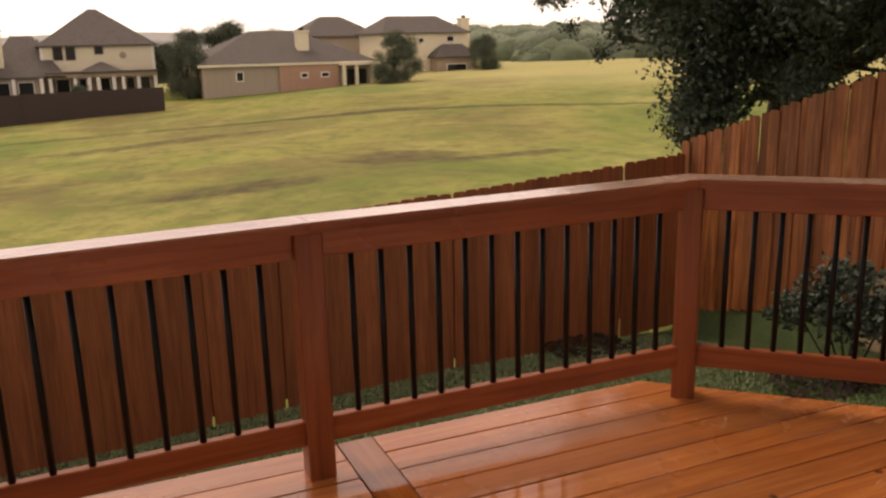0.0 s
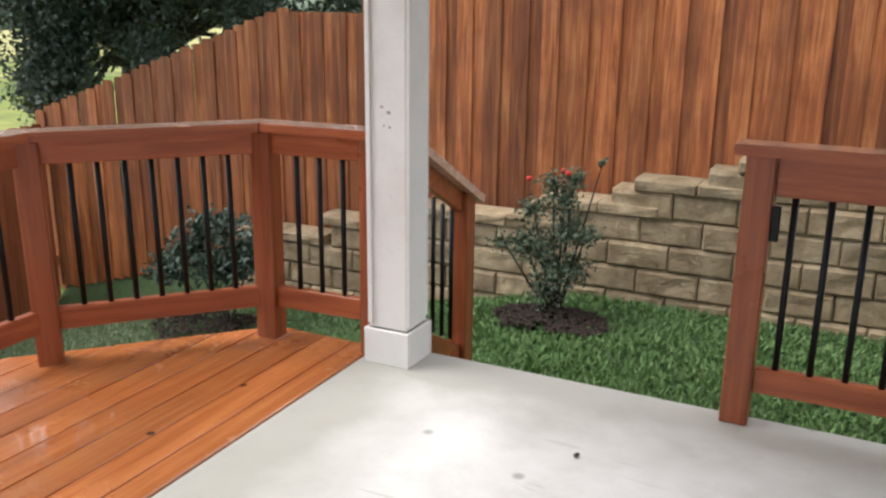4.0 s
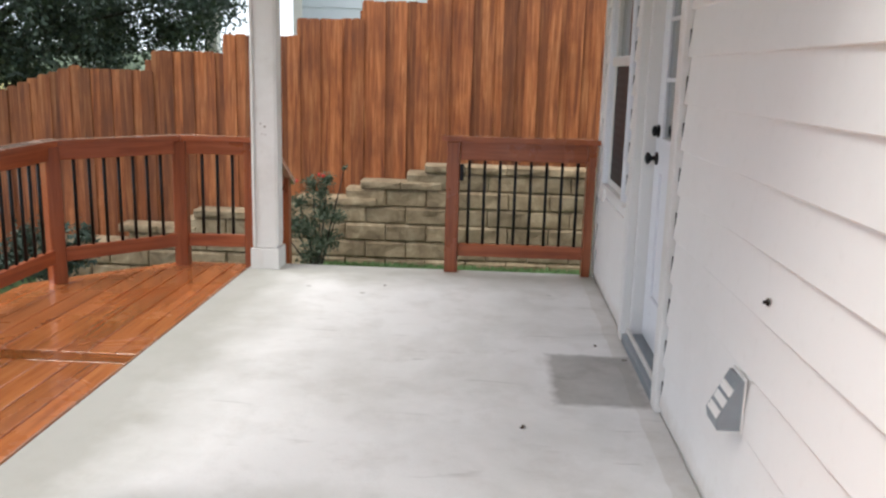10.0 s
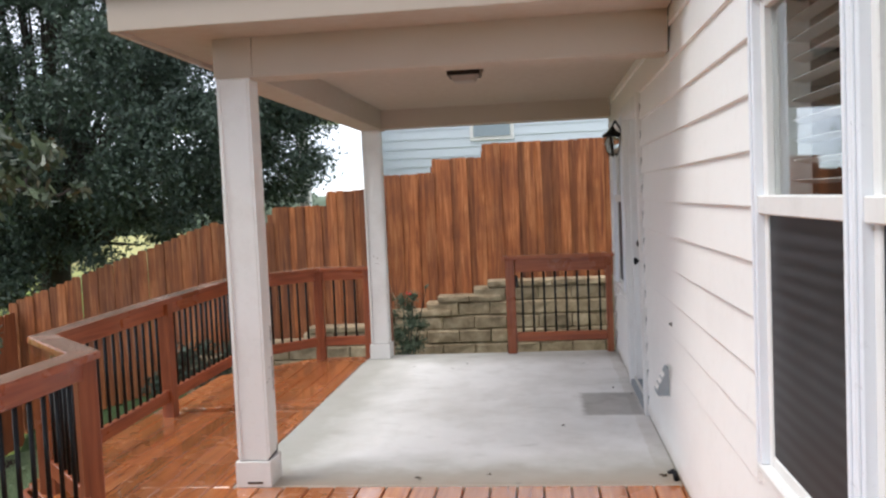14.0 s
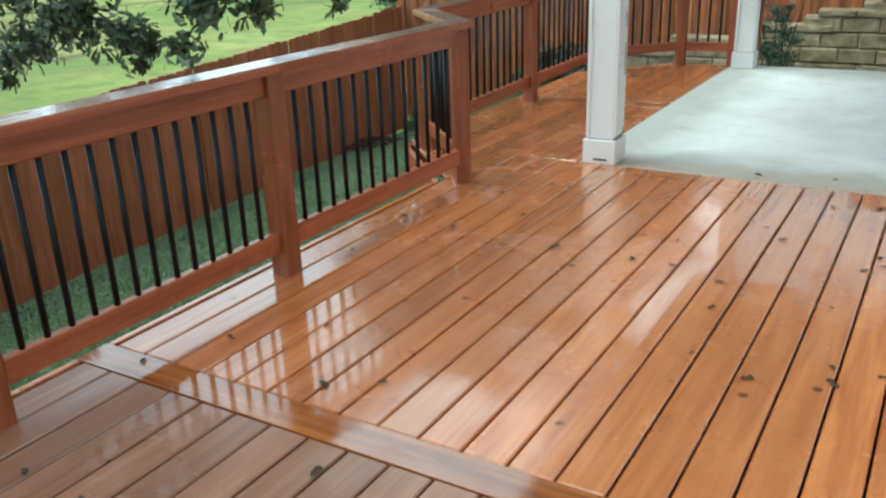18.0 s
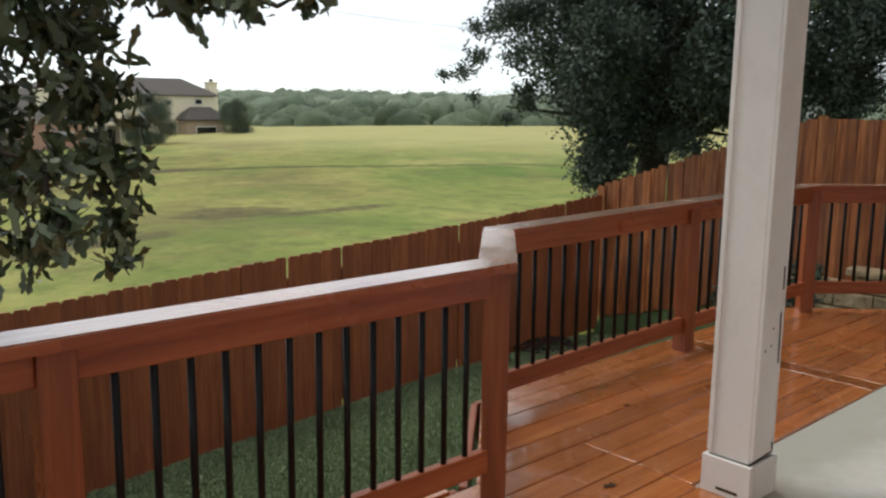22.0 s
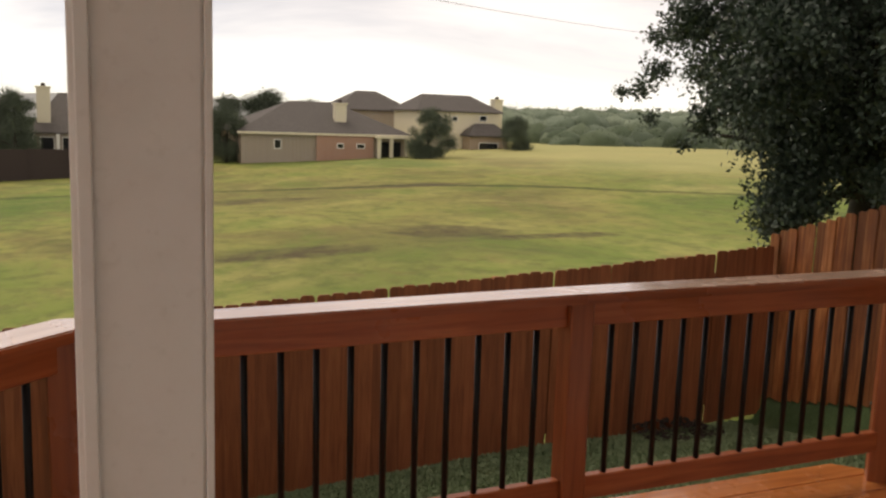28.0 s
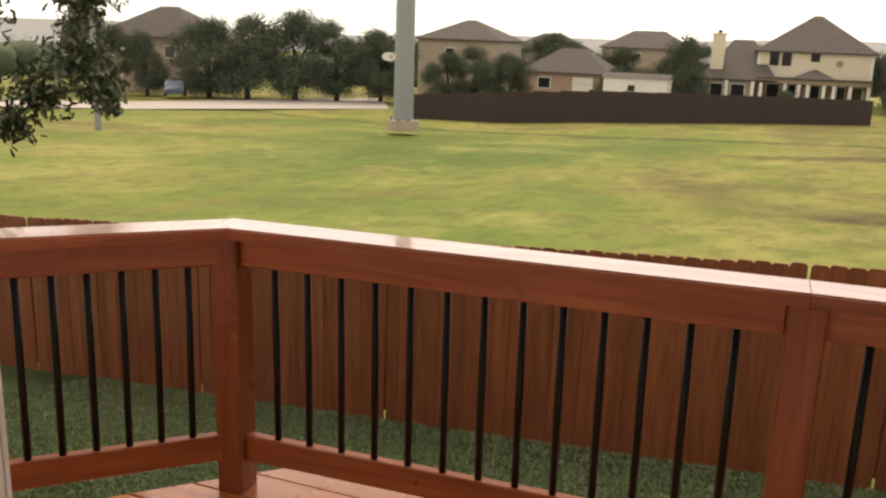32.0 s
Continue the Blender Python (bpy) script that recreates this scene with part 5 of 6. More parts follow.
def mulch_bed(x, y, r, seed):
    rng = random.Random(seed)
    verts, faces = [], []
    z = height(x, y)
    for k in range(420):
        a, d = rng.uniform(0, math.tau), r * math.sqrt(rng.random())
        c = Vector((x + d * math.cos(a), y + 0.6 * d * math.sin(a), z + 0.02 + 0.06 * (1 - d / r)))
        u = Vector((rng.uniform(-1, 1), rng.uniform(-1, 1), rng.uniform(-0.4, 0.4))).normalized() * rng.uniform(0.02, 0.05)
        w = u.cross(Vector((0, 0, 1))) * 0.45
        i = len(verts)
        verts += [c - u - w, c + u - w, c + u + w, c - u + w, c + Vector((0, 0, 0.02))]
        faces += [(i, i + 1, i + 4), (i + 1, i + 2, i + 4), (i + 2, i + 3, i + 4), (i + 3, i, i + 4)]
    tagged(link_mesh("mulch", raw_mesh("mulch", verts, faces, MULCH)), "dark bark mulch round the shrub's foot", "mulch", kind="stuff")


def grass(name, label, spots, blade, seed, material):
    """Blades on the lawn, each a bent strip of three points a side; spots are (x0, x1, y0, y1, count)."""
    rng = np.random.default_rng(seed)
    rows = []
    for x0, x1, y0, y1, count in spots:
        x, y = rng.uniform(x0, x1, count), rng.uniform(y0, y1, count)
        z = np.array([height(a, b) for a, b in zip(x, y)]) - 0.006
        a, h = rng.uniform(0, math.tau, count), blade * rng.uniform(0.5, 1.3, count)
        w = 0.007 + 0.004 * rng.random(count)
        u = np.stack([w * np.cos(a), w * np.sin(a), 0 * a], 1)
        lean = np.stack([h * rng.uniform(-0.8, 0.8, count), h * rng.uniform(-0.8, 0.8, count), h], 1)
        foot = np.stack([x, y, z], 1)
        mid = foot + lean * (0.4, 0.4, 0.65)
        rows.append(np.stack([foot - u, foot + u, mid + 0.7 * u, foot + lean, mid - 0.7 * u], 1))
    pts = np.concatenate(rows).reshape(-1, 3)
    mesh = bpy.data.meshes.new(name)
    mesh.vertices.add(len(pts))
    mesh.vertices.foreach_set("co", pts.ravel())
    mesh.loops.add(len(pts))
    mesh.loops.foreach_set("vertex_index", np.arange(len(pts), dtype=np.int32))
    mesh.polygons.add(len(pts) // 5)
    mesh.polygons.foreach_set("loop_start", np.arange(0, len(pts), 5, dtype=np.int32))
    mesh.materials.append(material)
    mesh.update(calc_edges=True)
    tagged(link_mesh(name, mesh), label, "grass", kind="stuff")


corner_oak()
near_oak()
shrub("rose_bush", "leggy green rose bush with a few red blooms", (-2.4, 6.35, -0.66), [(0, 0, 0.35, 0.2), (-0.12, 0, 0.5, 0.2), (0.08, 0, 0.66, 0.17), (0.03, 0.02, 0.85, 0.15), (-0.25, 0, 0.52, 0.14), (-0.42, 0.02, 0.5, 0.1), (0.2, 0, 0.62, 0.11), (0.1, 0, 1.0, 0.1), (-0.08, 0, 0.2, 0.16), (0.28, 0, 1.12, 0.04), (-0.05, 0, 0.95, 0.12), (-0.2, 0.03, 0.75, 0.14), (0.12, 0.02, 0.38, 0.14)], 5600, 0.034, 11,
      [(0.07, -0.06, 1.04), (0.03, -0.04, 1.05), (-0.2, -0.05, 0.98)], ROSELEAF)
shrub("shrub", "rounded green shrub by the fence corner", (-5.2, 6.25, -1.2), [(0, 0, 0.58, 0.3), (0.3, 0, 0.7, 0.25), (-0.35, 0, 0.62, 0.28), (-0.6, 0, 0.46, 0.22), (0.1, -0.1, 0.94, 0.18), (0.45, -0.1, 0.94, 0.15), (-0.2, 0, 0.84, 0.2)], 4200, 0.06, 12)
mulch_bed(-2.4, 6.3, 0.4, 1)
mulch_bed(-5.2, 6.2, 0.7, 2)
mulch_bed(-8.1, 5.9, 0.8, 3)
grass("lawn_grass", "short green lawn grass between patio and stone wall", [(-3.3, 0.6, 4.05, 6.95, 34000), (-5.6, -3.3, 4.0, 6.9, 16000)], 0.042, 21, BLADE)
grass("lawn_grass", "pale short-clipped lawn grass below the deck", [(-8.5, -3.9, -5.5, 6.9, 170000)], 0.03, 22, CLIPPED)


# ---------------------------------------------------------------- houses and trees across the meadow
def hip_roof(parent, y0, y1, x0, x1, eave, ridge, ridge_len, over=0.4):
    """A hipped roof with thickness over the box x0..x1 (depth), y0..y1."""
    bm = bmesh.new()
    cx, cy = (x0 + x1) / 2, (y0 + y1) / 2
    lo = [(x0 - over, y0 - over), (x1 + over, y0 - over), (x1 + over, y1 + over), (x0 - over, y1 + over)]
    b = [bm.verts.new((x, y, eave - 0.15)) for x, y in lo]
    e = [bm.verts.new((x, y, eave)) for x, y in lo]
    r = [bm.verts.new((cx, cy - ridge_len / 2, ridge)), bm.verts.new((cx, cy + ridge_len / 2, ridge))]
    bm.faces.new(b[::-1])
    for k in range(4):
        bm.faces.new((b[k], b[(k + 1) % 4], e[(k + 1) % 4], e[k]))
    bm.faces.new((e[0], e[1], r[0]))
    bm.faces.new((e[1], e[2], r[1], r[0]))
    bm.faces.new((e[2], e[3], r[1]))
    bm.faces.new((e[3], e[0], r[0], r[1]))
    return part("roof", bm, ROOF, parent)


def far_window(parent, x, y0, y1, z0, z1, frame=None):
    w = span("window", (x - 0.02, y0, z0), (x + 0.05, y1, z1), frame or WHITE, parent, bevel=0)
    link_mesh("pane", box_mesh((0.03, (y1 - y0) - 0.16, (z1 - z0) - 0.16), FARGLASS, 0), w, pose(0.035, 0, 0))


def chimney(parent, y, x, z0, z1, material):
    c = span("chimney", (x - 0.5, y - 0.55, z0), (x + 0.5, y + 0.55, z1), material, parent, bevel=0.03)
    link_mesh("chimney_cap", box_mesh((1.2, 1.3, 0.15), material, 0.02), c, pose(0, 0, (z1 - z0) / 2 + 0.05))
    link_mesh("flue", box_mesh((0.35, 0.35, 0.35), DARKFENCE, 0.02), c, pose(0, 0, (z1 - z0) / 2 + 0.25))


def house_cream():
    h = thing("house", "two-storey cream-sided house with brick ground floor and porch", "house")
    x1, x0 = -86.0, -95.2
    span("wall", (x0, -0.4, -3.9), (x1, 9.05, -0.85), BRICK, h, bevel=0, label="tan brick ground floor")
    span("wall", (x0, -0.45, -0.85), (x1 + 0.05, 9.1, 1.5), CREAM, h, bevel=0, label="cream plank upper floor")
    for z in (-0.55, -0.25, 0.05, 0.35, 0.65, 0.95, 1.25):
        span("plank_course", (x1 + 0.05, -0.45, z), (x1 + 0.08, 9.1, z + 0.26), CREAM, h, bevel=0.01)
    span("corner_board", (x1 + 0.04, -0.5, -0.85), (x1 + 0.11, -0.25, 1.5), WHITE, h, bevel=0)
    span("corner_board", (x1 + 0.04, 8.9, -0.85), (x1 + 0.11, 9.15, 1.5), WHITE, h, bevel=0)
    hip_roof(h, -0.4, 9.05, x0, x1, 1.5, 4.75, 0.7)
    span("wall", (x0 + 1, -4.9, -3.9), (x1 + 1.8, -0.42, -1.2), BRICK, h, bevel=0)
    hip_roof(h, -4.9, 1.0, x0 + 1, x1 + 1.8, -1.1, 2.4, 1.8)
    chimney(h, -3.95, -85.5, -1.2, 2.75, CREAM)
    for y0, y1, z0, z1 in ((0.55, 1.35, 0.2, 1.45), (1.6, 2.4, 0.2, 1.45), (4.0, 4.75, 0.65, 1.45)):
        far_window(h, x1 + 0.09, y0, y1, z0, z1, DARKFENCE)
    span("porch_beam", (x1, -0.2, -1.3), (x1 + 2.2, 9.05, -0.9), BRICK, h, bevel=0)
    span("porch_roof", (x1, -0.3, -0.9), (x1 + 2.45, 9.15, -0.78), ROOF, h, bevel=0.02)
    hip_roof(h, 3.0, 5.9, x1 - 0.4, x1 + 2.1, -0.78, -0.02, 0.3, 0.3)
    for y in (0.1, 2.1, 3.25, 4.0, 5.3, 6.1, 7.4, 8.85):
        span("porch_column", (x1 + 1.9, y - 0.14, -3.9), (x1 + 2.15, y + 0.14, -1.3), WHITE, h, bevel=0)
    for y0, y1 in ((0.5, 1.7), (2.4, 3.1), (4.2, 5.1), (6.4, 7.2), (7.6, 8.6)):
        far_window(h, x1 + 0.03, y0, y1, -3.3, -1.4)
    for y0, y1 in ((-4.3, -3.1), (-2.5, -1.2)):
        far_window(h, x1 + 1.83, y0, y1, -3.1, -1.5)
    for y in (-4.8, -2.8, -0.6):
        span("wing_column", (x1 + 2.3, y - 0.14, -3.9), (x1 + 2.55, y + 0.14, -1.25), WHITE, h, bevel=0)
    lathe_bm = lathe(bmesh.new(), [(0.3, 0.0), (0.3, 0.05), (0.2, 0.08)])
    part("wall_ornament", lathe_bm, BRICK, h, "round brownish wall ornament", pose(x1 + 0.08, 6.4, 0.55, 0, 90, 0))
    b = thing("shrub", "dark-green shrub before the cream house's porch", "shrub", at=(x1 + 4.0, 2.3, -4.0))
    link_mesh("foliage", leaf_cloud("foliage", [(0, 0, 0.7, 0.9), (0, 0.6, 0.9, 0.8), (0, -0.6, 0.8, 0.8), (0, 0.1, 1.7, 0.7)], 2200, 0.22, FARLEAF, 91, shell=0.4), b)


def house_brick():
    h = thing("house", "long single-storey tan brick house with hipped shingle roof", "house")
    x1, x0 = -79.0, -92.0
    span("wall", (x0, 12.3, -3.7), (x1, 28.0, -0.45), BRICK, h, bevel=0)
    hip_roof(h, 12.3, 28.0, x0, x1, -0.4, 2.5, 4.4)
    span("wall", (x1, 19.1, -3.7), (x1 + 0.3, 24.6, -0.5), PINKBRICK, h, bevel=0, label="rosy brick bay")
    chimney(h, 22.0, -81.5, -0.2, 2.3, CREAM)
    for y0, y1, z0, z1 in ((15.2, 15.9, -1.95, -1.05), (21.0, 21.7, -1.8, -1.3), (22.9, 23.7, -1.8, -1.3)):
        far_window(h, x1 + (0.33 if y0 > 18 else 0.03), y0, y1, z0, z1)
    # Dark panel built as a window; it stands in for the portico's shade.
    far_window(h, x1 + 0.03, 25.1, 27.4, -3.0, -1.1, DARKFENCE)
    for y in (24.9, 26.1, 27.6):
        span("porch_column", (x1 + 0.9, y - 0.15, -3.7), (x1 + 1.2, y + 0.15, -0.75), CREAM, h, bevel=0)
    span("porch_beam", (x1 + 0.3, 24.65, -0.75), (x1 + 1.25, 27.8, -0.48), CREAM, h, bevel=0)
    span("fascia", (x1 + 0.36, 11.9, -0.62), (x1 + 0.43, 28.4, -0.42), CREAM, h, bevel=0)


def house_far_right():
    h = thing("house", "two-storey cream and tan brick house with hipped roof", "house")
    x1, x0 = -90.0, -98.5
    span("wall", (x0, 33.3, -3.2), (x1, 43.0, 2.15), CREAM, h, bevel=0)
    hip_roof(h, 33.3, 43.0, x0, x1, 2.15, 4.0, 6.0)
    span("wall", (x1, 38.6, -3.2), (x1 + 2.2, 43.2, -0.5), BRICK, h, bevel=0)
    hip_roof(h, 38.6, 43.2, x1 - 0.5, x1 + 2.2, -0.45, 0.85, 2.4, 0.3)
    chimney(h, 43.4, -91.5, -2.4, 3.55, CREAM)
    for y0, y1, z0, z1 in ((35.0, 35.9, 0.9, 1.7), (37.2, 37.9, 1.0, 1.6), (40.6, 41.5, 1.1, 1.75), (39.6, 42.0, -2.2, -1.2)):
        far_window(h, x1 + (2.23 if z0 < 0 else 0.03), y0, y1, z0, z1)
    g = thing("house", "roof of a brick house seen behind a neighbour", "house")
    span("wall", (-110.0, 27.4, -3.9), (-101.0, 36.4, 2.0), BRICK, g, bevel=0)
    hip_roof(g, 27.4, 36.4, -110, -101, 2.0, 4.3, 2.6)


def houses_left():
    h = thing("house", "low rosy brick house with grey shingle roof", "house")
    span("wall", (-98.0, -23.6, -5.0), (-90.0, -14.9, -1.5), PINKBRICK, h, bevel=0)
    hip_roof(h, -23.6, -14.9, -98, -90, -1.45, 0.95, 2.6)
    span("garage_door", (-89.98, -18.3, -4.6), (-89.9, -16.2, -1.9), WHITE, h, bevel=0)
    for z in (-4.0, -3.3, -2.6):
        span("door_groove", (-89.9, -18.2, z), (-89.88, -16.3, z + 0.05), ROAD, h, bevel=0)
    far_window(h, -89.97, -22.0, -20.6, -3.2, -2.0)
    g = thing("house", "distant shingle-roofed house between trees", "house")
    span("wall", (-136.0, -22.4, -4.5), (-126.0, -10.8, 1.2), BRICK, g, bevel=0)
    hip_roof(g, -22.4, -10.8, -136, -126, 1.2, 3.6, 4.5)
    far_window(g, -125.97, -18.4, -16.8, -0.4, 0.5)
    k = thing("house", "tall brown-roofed house behind the street trees", "house")
    span("wall", (-106.0, -38.6, -5.0), (-97.0, -28.6, 1.5), BRICK, k, bevel=0)
    hip_roof(k, -38.6, -28.6, -106, -97, 1.5, 3.75, 1.2)
    far_window(k, -96.97, -35.2, -34.0, -0.5, 0.5)
    far_window(k, -96.97, -32.0, -31.0, -0.5, 0.5)
    m = thing("house", "two-storey brick house across the street", "house")
    span("wall", (-88.0, -70.0, -5.4), (-79.0, -57.0, 0.6), BRICK, m, bevel=0)
    hip_roof(m, -70.0, -57.0, -88, -79, 0.6, 3.9, 2.5)
    far_window(m, -78.97, -60.8, -59.4, -1.6, -0.3)
    far_window(m, -78.97, -65, -63.6, -1.6, -0.3)
    n = thing("house", "distant roof on the skyline", "house")
    span("wall", (-152.0, -41.0, -4.5), (-142.0, -29.0, 0.2), BRICK, n, bevel=0)
    hip_roof(n, -41.0, -29.0, -152, -142, 0.2, 3.0, 3.0)
    s = thing("shed", "low pale garden shed behind the dark fence", "shed")
    span("wall", (-79.0, -12.5, -4.8), (-76.0, -7.1, -1.2), WHITE, s, bevel=0)
    bm = bmesh.new()
    v = [bm.verts.new(p) for p in ((-79.2, -12.7, -1.2), (-75.8, -12.7, -1.2), (-75.8, -6.9, -1.2), (-79.2, -6.9, -1.2), (-77.5, -12.7, -0.82), (-77.5, -6.9, -0.82))]
    for f in ((0, 1, 4), (1, 2, 5, 4), (2, 3, 5), (3, 0, 4, 5), (3, 2, 1, 0)):
        bm.faces.new([v[i] for i in f])
    part("roof", bm, ROOF, s)
    span("shed_window", (-76.02, -10.4, -2.3), (-75.96, -9.8, -1.8), DARKFENCE, s, bevel=0)


def far_fence():
    f = thing("fence", "weathered dark board fence along the far lots", "fence")
    pts = [(-66.4, -27.4), (-67.2, -25.5), (-70.0, -12.4), (-70.6, -4.4), (-70.2, 8.1)]
    for a, b in zip(pts, pts[1:]):
        long = math.hypot(b[0] - a[0], b[1] - a[1])
        n = max(1, round(long / 2.4))
        ang = math.degrees(math.atan2(b[1] - a[1], b[0] - a[0]))
        for k in range(n):
            x, y = a[0] + (b[0] - a[0]) * (k + 0.5) / n, a[1] + (b[1] - a[1]) * (k + 0.5) / n
            top = -3.05 + (y + 27.2) * 0.062 if y < -11.8 else -2.1 + (y + 11.8) * 0.020
            low = height(x, y) - 0.1
            box("fence_panel", (long / n - 0.1, 0.05, round(top - low, 1)), DARKFENCE, f, (x, y, (top + low) / 2), (0, 0, ang), bevel=0)
            box("fence_post", (0.12, 0.12, round(top - low, 1) + 0.1), DARKFENCE, f, (x - long / n / 2 * math.cos(radians(ang)), y - long / n / 2 * math.sin(radians(ang)), (top + low) / 2), (0, 0, ang), bevel=0)


def far_tree_meshes():
    out = []
    for seed in range(4):
        rng = random.Random(40 + seed)
        blobs = []
        for k in range(30):
            a, e = rng.uniform(0, math.tau), rng.uniform(-0.9, 1.0)
            rad = math.sqrt(max(0.3 if e < 0 else 0.05, 1 - e * e)) * rng.uniform(0.4, 1.0)
            blobs.append((0.44 * rad * math.cos(a), 0.44 * rad * math.sin(a), 0.49 + 0.39 * e, rng.uniform(0.11, 0.2)))
        bm = bmesh.new()
        limb(bm, [(0, 0, 0), (0.01, 0, 0.25), (0.0, 0.01, 0.55)], 0.035, 0.015)
        for x, y, z, r in blobs[::4]:
            limb(bm, [(0, 0, 0.3), (x * 0.7, y * 0.7, z)], 0.014, 0.005)
        out.append((finish(bm, "trunk", BARK), leaf_cloud("crown", blobs, 30000, 0.022, FARLEAF, 60 + seed, shell=0.45)))
    return out


FAR_TREES = far_tree_meshes()


def far_tree(x, y, base, top, wide, label="round dark-green shade tree beside the houses", spin=0):
    h = top - base
    t = thing("tree", label, "tree", "trees across the meadow", at=(x, y, base), turn=spin * 47)
    trunk, crown = FAR_TREES[spin % 4]
    scale = Matrix.Diagonal((wide, wide, h, 1))
    link_mesh("trunk", trunk, t, scale)
    link_mesh("crown", crown, t, scale)


def far_trees():
    rows = [(-75.7, 28.9, -3.3, 2.7, 5.4), (-77.1, -27.2, -5.0, 0.5, 5.5), (-76.6, -24.2, -5.0, 1.2, 6.0), (-78.1, -21.5, -5.0, 0.6, 5.0), (-82.0, -6.0, -4.8, 3.1, 5.0),
            (-80.9, 11.3, -4.0, 1.9, 5.2), (-97.9, 13.1, -4.0, 3.2, 9.0), (-99.8, 18.2, -4.0, 4.0, 9.0), (-100.7, 23.2, -4.0, 3.4, 8.0), (-84.1, -13.0, -4.8, -0.5, 3.5),
            (-84.1, -9.4, -4.8, -0.6, 3.0), (-80.0, 2.2, -4.2, -1.7, 2.4), (-105.1, -15.4, -5.4, 1.8, 9.0), (-108.1, -22.6, -5.4, 2.0, 9.0), (-110.1, -8.2, -5.4, 2.2, 9.0),
            (-74.2, -51.7, -5.2, 2.9, 8.5), (-75.7, -48.2, -5.2, 3.8, 9.0), (-78.2, -44.2, -5.2, 3.9, 9.5), (-80.6, -40.7, -5.2, 3.1, 8.5), (-82.6, -36.7, -5.2, 2.4, 7.5),
            (-72.2, -57.7, -5.2, 1.7, 6.0), (-70.2, -62.8, -5.2, 3.7, 8.0), (-120.2, -44.6, -5.4, 3.0, 11.0), (-125.1, -29.6, -5.4, 3.1, 10.0), (-130.0, -1.9, -5.4, 2.7, 11.0),
            (-85.0, 42.9, -3.0, 1.9, 4.2)]
    for k, (x, y, b, t, w) in enumerate(rows):
        far_tree(x, y, b, t, w, spin=k)


def woodland():
    """The wooded hill beyond the meadow: a darker edge of trees, paler rows behind, each one mass of crowns."""
    rows = [(77, 62, (24, 62), (128, 165), -0.05, 0.9, 34000, 0.55, WOODLEAF, "belt of green trees at the meadow's far edge"),
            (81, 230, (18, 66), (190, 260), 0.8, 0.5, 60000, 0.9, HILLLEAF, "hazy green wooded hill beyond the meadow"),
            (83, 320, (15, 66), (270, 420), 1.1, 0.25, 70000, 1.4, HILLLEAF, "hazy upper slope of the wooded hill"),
            (79, 150, (66, 150), (150, 230), -0.75, 0.7, 36000, 0.9, WOODLEAF, "far belt of trees behind the rooftops")]
    for seed, count, turn, reach, lift, rough, leaves, size, material, label in rows:
        rng = random.Random(seed)
        blobs = []
        for _ in range(count):
            az, d = radians(rng.uniform(*turn)), rng.uniform(*reach)
            r = d * rng.uniform(0.018, 0.032)
            top = 1.5 + d * math.tan(radians(lift + rough * rng.uniform(-0.5, 0.5)))
            for lower in range(2):
                blobs.append((-d * math.sin(az) + rng.uniform(-r, r), d * math.cos(az) + rng.uniform(-r, r), top - r * (1 + 0.7 * lower), r))
        ball = bmesh.new()
        bmesh.ops.create_icosphere(ball, subdivisions=2, radius=1)
        form = np.array([v.co[:] for v in ball.verts])
        tris = np.array([[v.index for v in f.verts] for f in ball.faces])
        ball.free()
        verts, faces = [], []
        for k, (x, y, z, r) in enumerate(blobs):
            lump = 1 + 0.16 * np.sin(5 * form[:, 0] + k) * np.cos(6 * form[:, 1] + 2 * k) + 0.10 * np.sin(11 * form[:, 2] + 9 * form[:, 1] + 3 * k)
            faces.append(tris + len(form) * k)
            verts.append(form * (0.86 * r * lump)[:, None] * (1, 1, 0.8) + (x, y, z))
        crowns = raw_mesh("woodland", np.concatenate(verts).tolist(), np.concatenate(faces).tolist(), material, True)
        wood_mass = tagged(link_mesh("woodland", crowns), label, "woodland", kind="stuff")
        link_mesh("foliage", leaf_cloud("foliage", blobs, 3 * leaves, 0.45 * size, material, seed + 1, shell=0.72), wood_mass)


def far_ridge():
    verts, faces = [], []
    n = 120
    for k in range(n + 1):
        az = radians(10 + 150 * k / n)
        top = 1.5 + 1400 * math.tan(radians(0.35 + 0.25 * math.sin(5.3 * az) + 0.12 * math.sin(17 * az + 1)))
        for d, z in ((1400, -90), (1400, top), (1700, top - 8)):
            verts.append((-d * math.sin(az), d * math.cos(az), z))
    for k in range(n):
        a = 3 * k
        faces += [(a, a + 3, a + 4, a + 1), (a + 1, a + 4, a + 5, a + 2)]
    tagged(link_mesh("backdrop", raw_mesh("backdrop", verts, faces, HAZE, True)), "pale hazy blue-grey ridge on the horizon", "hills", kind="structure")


# Air haze is put into the ridge's pale base colour.
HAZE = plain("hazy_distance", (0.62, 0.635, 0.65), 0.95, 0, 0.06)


def pole(name, label, at, r0, r1, tall, flange):
    p = thing(name, label, "pole", at=at)
    bm = lathe(bmesh.new(), [(r0, 0.0), (r0 * 0.97, 2.0), (r1, tall)], sides=12)
    part("shaft", bm, GALV, p)
    bm = lathe(bmesh.new(), [(flange, -0.6), (flange, 0.04), (flange - 0.08, 0.06), (r0, 0.06)], sides=12)
    part("base_flange", bm, CONCRETE, p)
    return p


